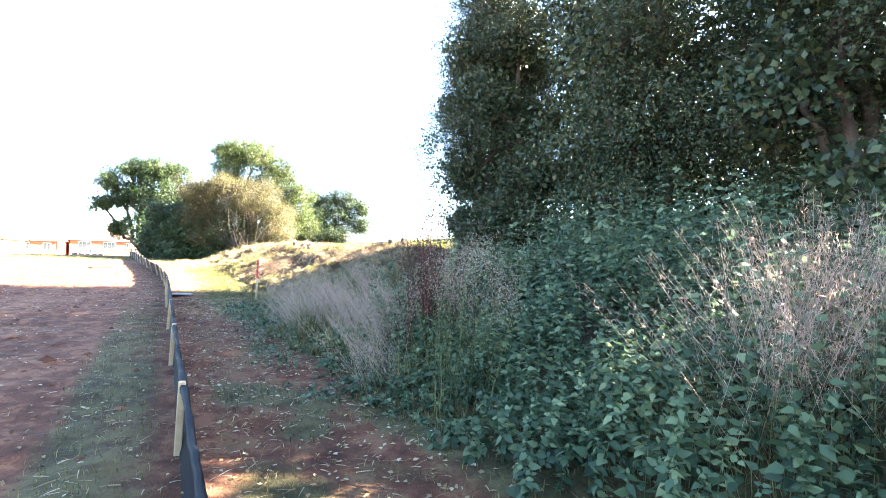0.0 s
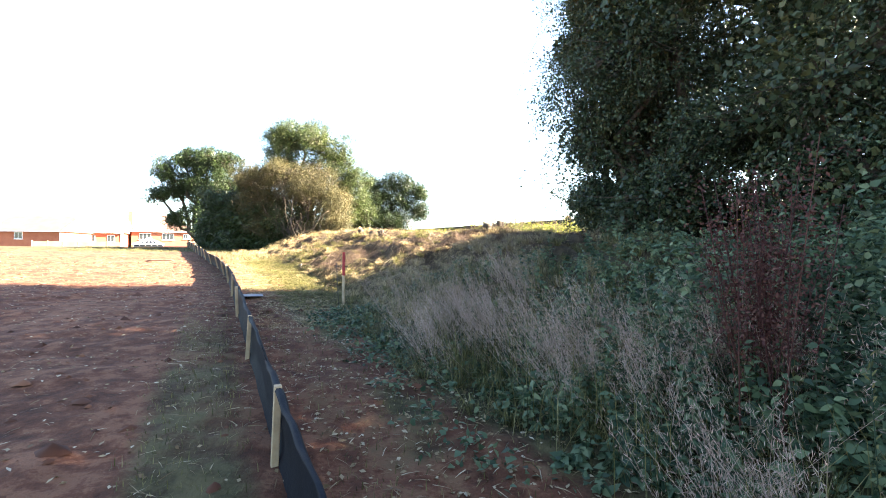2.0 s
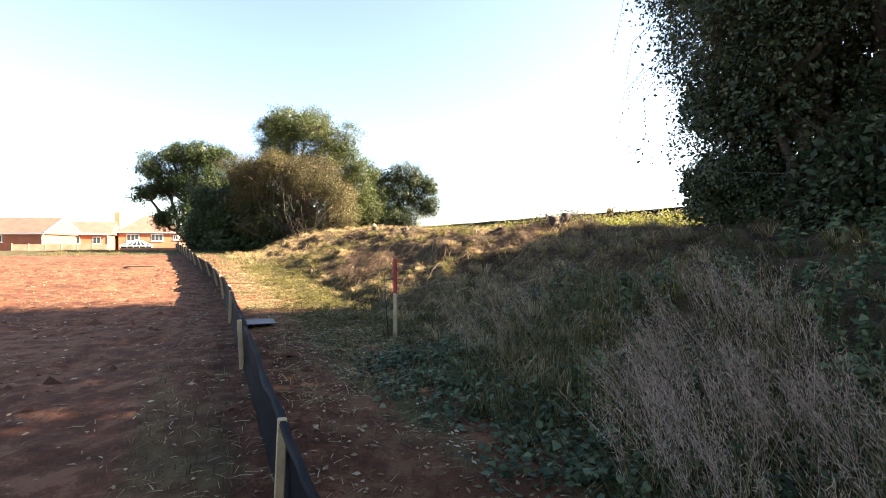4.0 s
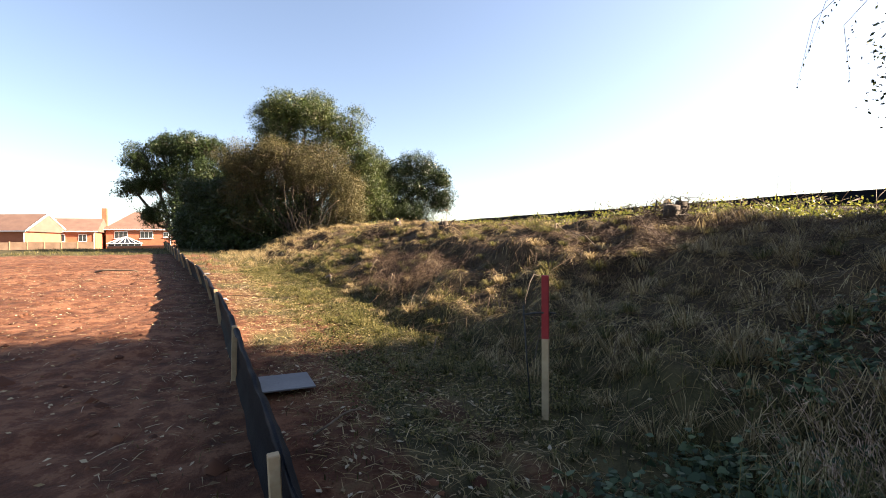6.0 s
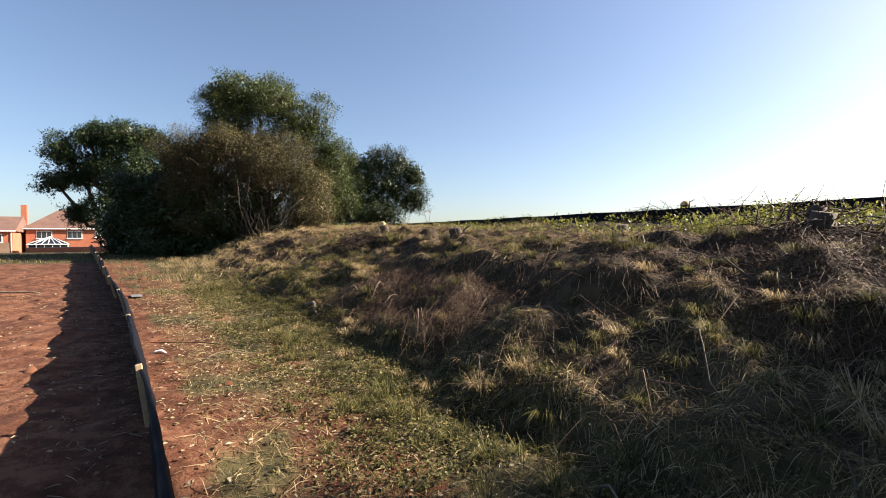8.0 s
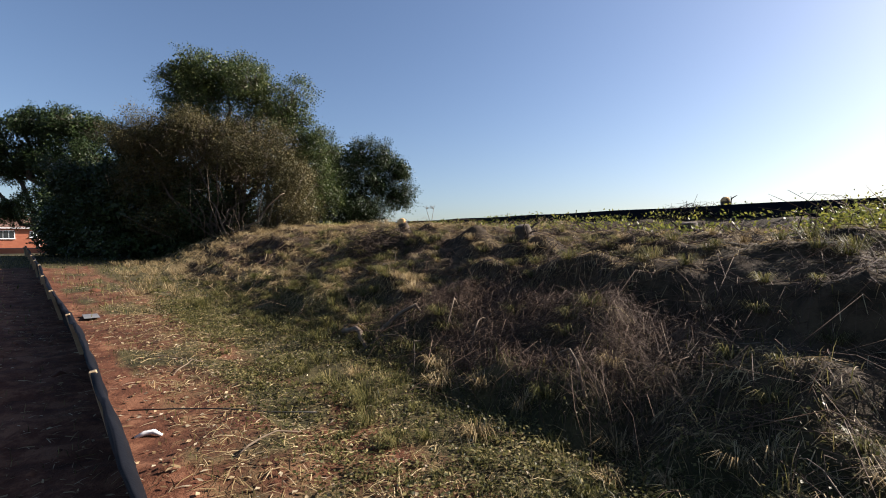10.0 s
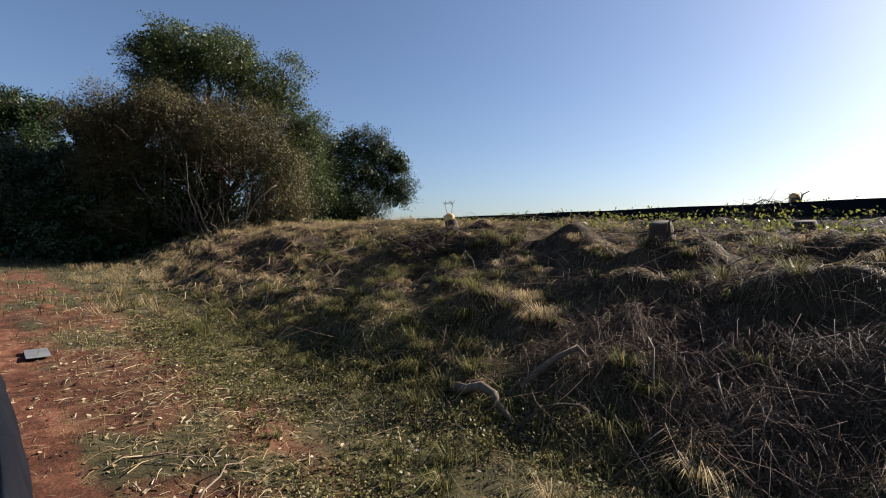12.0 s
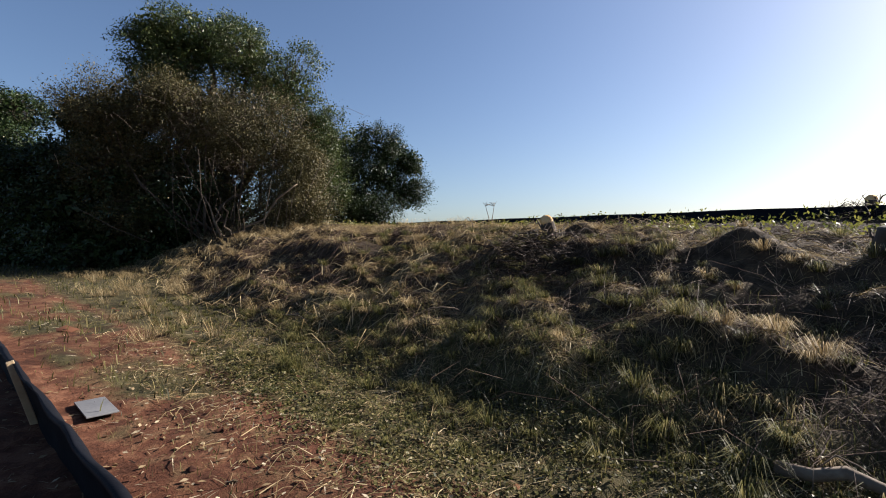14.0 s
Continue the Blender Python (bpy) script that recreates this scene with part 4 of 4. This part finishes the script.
def verge_weeds():
    """Matted clover and small leaves on the sunny verge."""
    p, u, v = spots(120000, 12.0, 25, 0.5, 3.2, lambda u, v: smooth(0.7, 1.3, v) * (1 - 0.7 * smooth(2.3, 3.0, v)) * np.clip(2.6 * fbm(u * 1.6, v * 1.6, 66) - 0.7, 0.05, 1))
    p[:, 2] += np.abs(rng.normal(0, 0.03, len(p))) * (0.4 + 1.6 * fbm(u * 2.5, v * 2.5, 67))
    s = rng.uniform(0.012, 0.032, len(p))
    stuff("verge_weeds", leaves(p, rng.normal(size=p.shape) * (1, 1, 0.4), s, s * 0.75, rng.normal(size=p.shape) * 0.5 + (0, 0, 1)), GRASS, "matted small-leaved weeds on the sunny verge", "weeds")


def tall_grass():
    cl, u, v = spots(90, 1.0, 10.5, 1.9, 4.2, lambda u, v: 0.2 + 0.8 * smooth(3.5, 6, u))
    k = 60
    # clumps of bent, at the foot of the bank
    more = np.array([(2.34, 2.74), (2.31, 2.99), (1.95, 2.75), (2.6, 3.1), (0.0, 6.0), (-2.3, 7.65), (-1.52, 7.34), (-1.0, 6.4), (-1.34, 9.0), (-1.1, 6.7), (-0.6, 6.86), (-1.73, 7.8), (-0.53, 5.9), (-0.56, 4.8), (-2.17, 8.3), (-1.9, 8.6)])
    cl = np.concatenate([np.repeat(np.column_stack([more, ground_z(more[:, 0], more[:, 1])]), 1, 0), cl])
    p = np.repeat(cl, k, 0) + rng.normal(size=(len(cl) * k, 3)) * (0.16, 0.16, 0)
    p[:, 2] = ground_z(p[:, 0], p[:, 1])
    L = rng.uniform(0.25, 0.7, len(p))
    stuff("tall_grass", upright(p, L, 0.005, 0.5, 0.8), GRASS, "long rank grass among the nettles", "grass")
    # feathery seed heads
    q = np.concatenate([p[:960], p[960:][((np.arange(len(p) - 960) // 60) % 9 == 0)][::3]])
    n = len(q)
    az = math.atan2(-DV[1], -DV[0]) + rng.normal(0, 0.5, n) + 0.8 * (vnoise(q[:, 0], q[:, 1], 4) - 0.5)
    ln = rng.uniform(0.3, 1.0, n)
    h = np.where(np.arange(n) < 960, rng.uniform(0.35, 0.75, n), rng.uniform(0.35, 0.7, n)) + 0.4 * (np.arange(n) < 240)
    tip = q + np.stack([np.cos(az) * ln * h, np.sin(az) * ln * h, h], 1)
    stem = tubes(q, (q + tip) / 2, tip, 0.0013, 0.0008)
    j = 46
    t = np.tile(np.linspace(0.45, 1.0, j), n)[:, None]
    c = np.repeat(q, j, 0) * (1 - t) + np.repeat(tip, j, 0) * t
    d = rng.normal(size=c.shape) * 0.6 + unit(np.repeat(tip - q, j, 0)) * 1.2
    stuff("dry_seed_heads", joined(stem, leaves(c + rng.normal(size=c.shape) * 0.02, d, rng.uniform(0.02, 0.045, len(c)), 0.0032)), PLUME, "pale feathery seed heads of dry grass", "dry grass")


def dock_plant(x, y, tall, n):
    z = gz(x, y)
    root = thing("dock_plant", x, y, z, "dead dark red dock with rusty seed spikes", "plant")
    foot = rng.normal(size=(n, 3)) * (0.09, 0.09, 0)
    tip = foot + np.stack([rng.normal(0, 0.15, n), rng.normal(0, 0.15, n), rng.uniform(0.6, 1.0, n) * tall], 1)
    tagged(part("stalk_clump", tubes(foot - (0, 0, 0.05), (foot + tip) / 2, tip, 0.006, 0.003), DOCK, root), kind="stuff")
    j = 170
    t = np.tile(np.linspace(0.35, 1, j), n)[:, None]
    c = np.repeat(foot, j, 0) * (1 - t) + np.repeat(tip, j, 0) * t + rng.normal(size=(n * j, 3)) * 0.06
    tagged(part("seed_mass", leaves(c, rng.normal(size=c.shape), rng.uniform(0.015, 0.04, len(c)), 0.016), DOCK, root), kind="stuff")


def stump(u, v, r, h, label, cut=True, tilt=0.06):
    x, y, z = at_uv(u, v)
    root = thing("tree_stump", x, y, z, label, "stump")
    tx, ty = random.gauss(0, tilt), random.gauss(0, tilt)
    part("stump", limb([(0, 0, -0.15), (tx * 0.2, ty * 0.2, 0.02), (tx * 0.5, ty * 0.5, h * 0.5), (tx, ty, h)], (r * 1.5, r * 1.2, r, r * 0.95), 10, 0.1), BARK, root)
    if cut:
        part("cut_face", limb([(tx, ty, h - 0.004), (tx * 1.02 - 0.02, ty * 1.02 - 0.03, h + 0.02)], (r * 0.9, r * 0.86), 10, 0.03), CUT, root, "fresh orange cut wood")
    for k in range(6):
        a = rng.uniform(0, 6.28)
        e = rng.uniform(1.1, 2.6)
        part("shoot", limb(bent((math.cos(a) * r * 0.8, math.sin(a) * r * 0.8, 0), (math.cos(a) * r * e, math.sin(a) * r * e, h * rng.uniform(0.5, 1.5)), 4, 0.1), np.array((0.2, 0.16, 0.12, 0.07)) * r * rng.uniform(0.5, 1.4), 5), BARK, root)


def brush_heap(x, y, r, h, label):
    """A heap of dark cut brambles."""
    n = 420
    a = rng.uniform(0, 6.28, n)
    rr = r * np.sqrt(rng.random(n))
    p = np.stack([x + np.cos(a) * rr, y + np.sin(a) * rr, 0 * a], 1)
    p[:, 2] = ground_z(p[:, 0], p[:, 1]) + h * (1 - (rr / r) ** 2) * rng.random(n)
    d = rng.normal(size=(n, 3)) * (1, 1, 0.35)
    q = p + unit(d) * rng.uniform(0.12, 0.45, n)[:, None]
    stuff("brush_heap", tubes(p, (p + q) / 2 + rng.normal(size=(n, 3)) * 0.03, q, rng.uniform(0.004, 0.011, n), 0.003), TWIG_DARK, label, "brush heap")


def stick(u, v, length, az, r, mat, label, rise=0.06):
    x, y, z = at_uv(u, v)
    d = (math.cos(math.radians(az)), math.sin(math.radians(az)))
    pts = []
    for k in range(6):
        t = k / 5
        px, py = x + d[0] * length * t + random.gauss(0, 0.02), y + d[1] * length * t + random.gauss(0, 0.02)
        pts.append((px - x, py - y, gz(px, py) - z + r + rise * math.sin(t * 3.1)))
    m = mesh_from("fallen_branch", *limb(pts, np.linspace(r, r * 0.5, 6), 7, 0.06), mat)
    ob = new("fallen_branch", m)
    ob.location = (x, y, z)
    tagged(ob, label, "branch")


def scrub_regrowth():
    """Backlit brambles left standing on the crest."""
    c, u, v = spots(900, 9.5, 17.5, 7.6, 12.5, lambda u, v: np.clip(fbm(u * 0.8, v * 0.8, 23) * 3 - 1.2, 0, 1))
    c = c[np.argsort(-u)]
    k = 34
    p = np.repeat(c, k, 0) + rng.normal(size=(len(c) * k, 3)) * (0.2, 0.2, 0.13) + (0, 0, 0.2)
    stuff("bramble_regrowth", leaves(p, rng.normal(size=p.shape), rng.uniform(0.04, 0.08, len(p)), 0.04), LEAF_YELLOW, "yellow green brambles left standing on the crest", "brambles")
    q = c[:300]
    tip = q + rng.normal(size=q.shape) * (0.45, 0.45, 0.2) + (0, 0, 0.45)
    stuff("bramble_stems", tubes(q, (q + tip) / 2 + (0, 0, 0.15), tip, 0.008, 0.003), TWIG, "arching bare bramble stems", "brambles")
    w, u, v = spots(900, 12, 36, 8, 15)
    j = 9
    p = np.repeat(w, j, 0) + rng.normal(size=(len(w) * j, 3)) * (0.15, 0.15, 0.05) + (0, 0, 0.1)
    stuff("weeds", leaves(p, rng.normal(size=p.shape) + (0, 0, 0.4), rng.uniform(0.06, 0.12, len(p)), 0.05), LEAF_YELLOW, "low green weeds on top of the bank", "weeds")


cover_grass()
cut_straw()
tussocks("green_tussocks", 520, 11, 27, 1.5, 7.5, GRASS, "overhanging tussocks of green grass on the bank", lambda u, v: np.clip(1.6 * fbm(u * 0.5, v * 0.8, 14) - 0.3 * smooth(4, 6, v), 0.05, 1) * (1 - 0.9 * thicket(u, v)), 0.7)
tussocks("mound_tussocks", 560, 18.5, 29, 2.3, 6.0, GRASS, "mounds of green grass on the sunny slope", lambda u, v: np.clip(2.4 * fbm(u * 0.7, v * 0.9, 34) - 0.6, 0.05, 1) * (1 - thicket(u, v)), 0.6, 80)
tussocks("straw_tussocks", 420, 11, 28, 2.0, 8.5, STRAW, "bleached tussocks of dead grass on the bank", lambda u, v: np.clip(1.6 - 2.2 * fbm(u * 0.5, v * 0.8, 14), 0.05, 1), 0.65)
tussocks("verge_tussocks", 900, 10, 30, 1.1, 2.6, GRASS, "soft low grass along the clay path", None, 0.26, 40)
tussocks("shade_tussocks", 220, 5.5, 10.5, 1.5, 5.5, GRASS, "rank green grass under the hedge", None, 1.0, 60)
tussocks("shade_straw", 170, 8.0, 13.5, 2.2, 7.0, STRAW, "combed dry grass lying in the hedge's shade", lambda u, v: np.clip(2.2 * fbm(u * 0.8, v * 0.8, 29) - 0.5, 0, 1), 1.1, 70)
tussocks("far_tussocks", 260, 26, 36, 0.8, 9, STRAW, "pale long grass under the far bushes", None, 1.1, 45)
brushwood()
fallen_leaves()
field_clods()
nettles()
low_weeds()
verge_weeds()
tall_grass()
dock_plant(-0.16, 5.6, 1.65, 28)


def tall_weed(x, y, tall, n):
    """A tall yellowing weed with narrow leaves and fluffy tops."""
    root = thing("tall_weed", x, y, gz(x, y), "tall yellow-green weed with fluffy pale tops", "plant")
    foot = rng.normal(size=(n, 3)) * (0.2, 0.2, 0)
    tip = foot + np.stack([rng.normal(0, 0.16, n), rng.normal(0, 0.16, n), rng.uniform(0.7, 1.0, n) * tall], 1)
    tagged(part("stalk_clump", tubes(foot - (0, 0, 0.05), (foot + tip) / 2, tip, 0.004, 0.002), NETTLE, root), kind="stuff")
    j = 40
    t = np.tile(np.linspace(0.25, 1, j), n)[:, None]
    c = np.repeat(foot, j, 0) * (1 - t) + np.repeat(tip, j, 0) * t
    part("foliage", leaves(c, rng.normal(size=c.shape) + (0, 0, 0.3), rng.uniform(0.025, 0.05, len(c)), 0.01), GRASS, root)
    e = np.repeat(tip, 110, 0) + rng.normal(size=(n * 110, 3)) * (0.06, 0.06, 0.12)
    tagged(part("fluff", leaves(e, rng.normal(size=e.shape), rng.uniform(0.012, 0.03, len(e)), 0.005), PLUME, root), kind="stuff")


tall_weed(0.3, 4.15, 1.35, 26)
tall_weed(0.15, 4.6, 1.2, 18)

scrub_regrowth()

def stump_at(x, y, *rest, **more):
    u, v = xy_to_uv(x, y)
    stump(u, v, *rest, **more)


def stick_at(x, y, *rest, **more):
    u, v = xy_to_uv(x, y)
    stick(u, v, *rest, **more)


stump_at(-1.77, 15.9, 0.13, 0.36, "dark coppiced stump with broken shoots", False)
stump_at(-1.45, 16.35, 0.1, 0.34, "dark coppiced stump with broken shoots", False)
stump_at(-7.36, 23.55, 0.11, 0.22, "low stump with a fresh orange cut", True, 0.12)
brush_heap(-8.0, 22.7, 0.65, 0.38, "dark heap of cut brambles beside a stump")
stump_at(-5.66, 20.03, 0.12, 0.17, "dark sawn stump on the slope", False)
stump_at(-1.45, 22.1, 0.18, 0.25, "dark stump on the bank top", False)
stump_at(-3.67, 27.3, 0.17, 0.25, "dark stump near the crest", False)
brush_heap(0.45, 24.84, 0.9, 0.38, "dark heap of roots near the crest")
brush_heap(-1.5, 16.2, 0.85, 0.5, "dark heap of cut brambles round stumps")
stump_at(2.2, 25.7, 0.14, 0.3, "small stump with a pale cut", True)
stick_at(-8.35, 18.8, 0.62, -62, 0.042, PALE_WOOD, "thick pale cut log in the hollow", rise=0.1)
stick_at(-7.9, 18.6, 0.5, -20, 0.035, PALE_WOOD, "bent cut branch in the hollow", rise=0.12)
stick_at(-6.95, 17.6, 0.5, 60, 0.012, PALE_WOOD, "thin bleached stick leaning in brambles", rise=0.2)
stick_at(-11.6, 23.9, 1.2, -52, 0.011, PALE_WOOD, "long straight bleached cut stem on the grass")
stick_at(-11.4, 23.95, 1.1, -58, 0.008, PALE_WOOD, "long straight bleached cut stem on the grass")
stick_at(-3.5, 16.5, 0.5, 70, 0.016, PALE_WOOD, "pale forked stick on the bank", rise=0.15)
stick_at(-3.45, 16.75, 0.3, 25, 0.012, PALE_WOOD, "pale forked stick on the bank", rise=0.1)
stick_at(-8.75, 15.85, 0.5, 50, 0.008, PALE_WOOD, "curved thin twig on the path")
stick_at(-5.95, 10.9, 0.5, 55, 0.009, PALE_WOOD, "curved pale twig beside the grey sheet", rise=0.08)
stick_at(-9.9, 17.7, 0.45, 75, 0.007, PALE_WOOD, "thin pale twig on the path")
stick_at(-10.4, 18.2, 0.5, -10, 0.006, PALE_WOOD, "thin pale twig on the path")
stick_at(-15.5, 20.6, 1.1, 10, 0.03, PALE_WOOD, "broken plank-coloured branch lying in the field")
for k in range(70):
    u, v = rng.uniform(12, 27), rng.uniform(2.3, 9)
    stick(u, v, rng.uniform(0.35, 1.1), rng.uniform(0, 360), rng.uniform(0.004, 0.011), PALE_WOOD if k % 3 == 0 else BARK, "cut bramble stem lying on the bank", rise=rng.uniform(0.05, 0.22))


def dry_umbel(x, y, tall):
    root = thing("dry_hogweed", x, y, gz(x, y), "dead hogweed stalk with umbel heads", "plant")
    for s in (-0.16, 0.1):
        top = np.array([s, 0.0, tall])
        part("stalk", limb([(0, 0, -0.05), (s * 0.4, 0, tall * 0.5), top], (0.012, 0.01, 0.007), 6), PALE_WOOD, root)
        n = 9
        e = top + np.stack([rng.normal(0, 0.09, n), rng.normal(0, 0.09, n), rng.uniform(0.06, 0.14, n)], 1)
        t0 = np.repeat(top[None], n, 0)
        part("umbel", tubes(t0, (t0 + e) / 2, e, 0.004, 0.006), PALE_WOOD, root)


dry_umbel(-6.2, 29.9, 0.7)


def cord():
    pts = []
    for u, v in ((19.42, 0.2), (19.2, 0.5), (18.98, 0.78), (18.72, 1.08), (18.5, 1.35)):
        x, y, z = at_uv(u, v)
        pts.append((x, y, z + 0.03))
    o = np.array(pts[0])
    ob = new("rope", mesh_from("rope", *limb(np.array(pts) - o, (0.005,) * 5, 6), BLACK))
    ob.location = o
    tagged(ob, "thin black rope lying across the clay path", "rope")


cord()


def scrap(u, v):
    x, y, z = at_uv(u, v)
    m = mesh_from("plastic_scrap", *limb([(-0.09, 0, 0.01), (-0.04, 0.03, 0.025), (0.02, 0.04, 0.03), (0.08, 0.02, 0.012)], (0.008, 0.018, 0.018, 0.008), 6), WHITE)
    ob = new("plastic_scrap", m)
    ob.location = (x, y, z)
    tagged(ob, "white curved scrap of plastic on the clay", "litter")


scrap(18.8, 0.27)
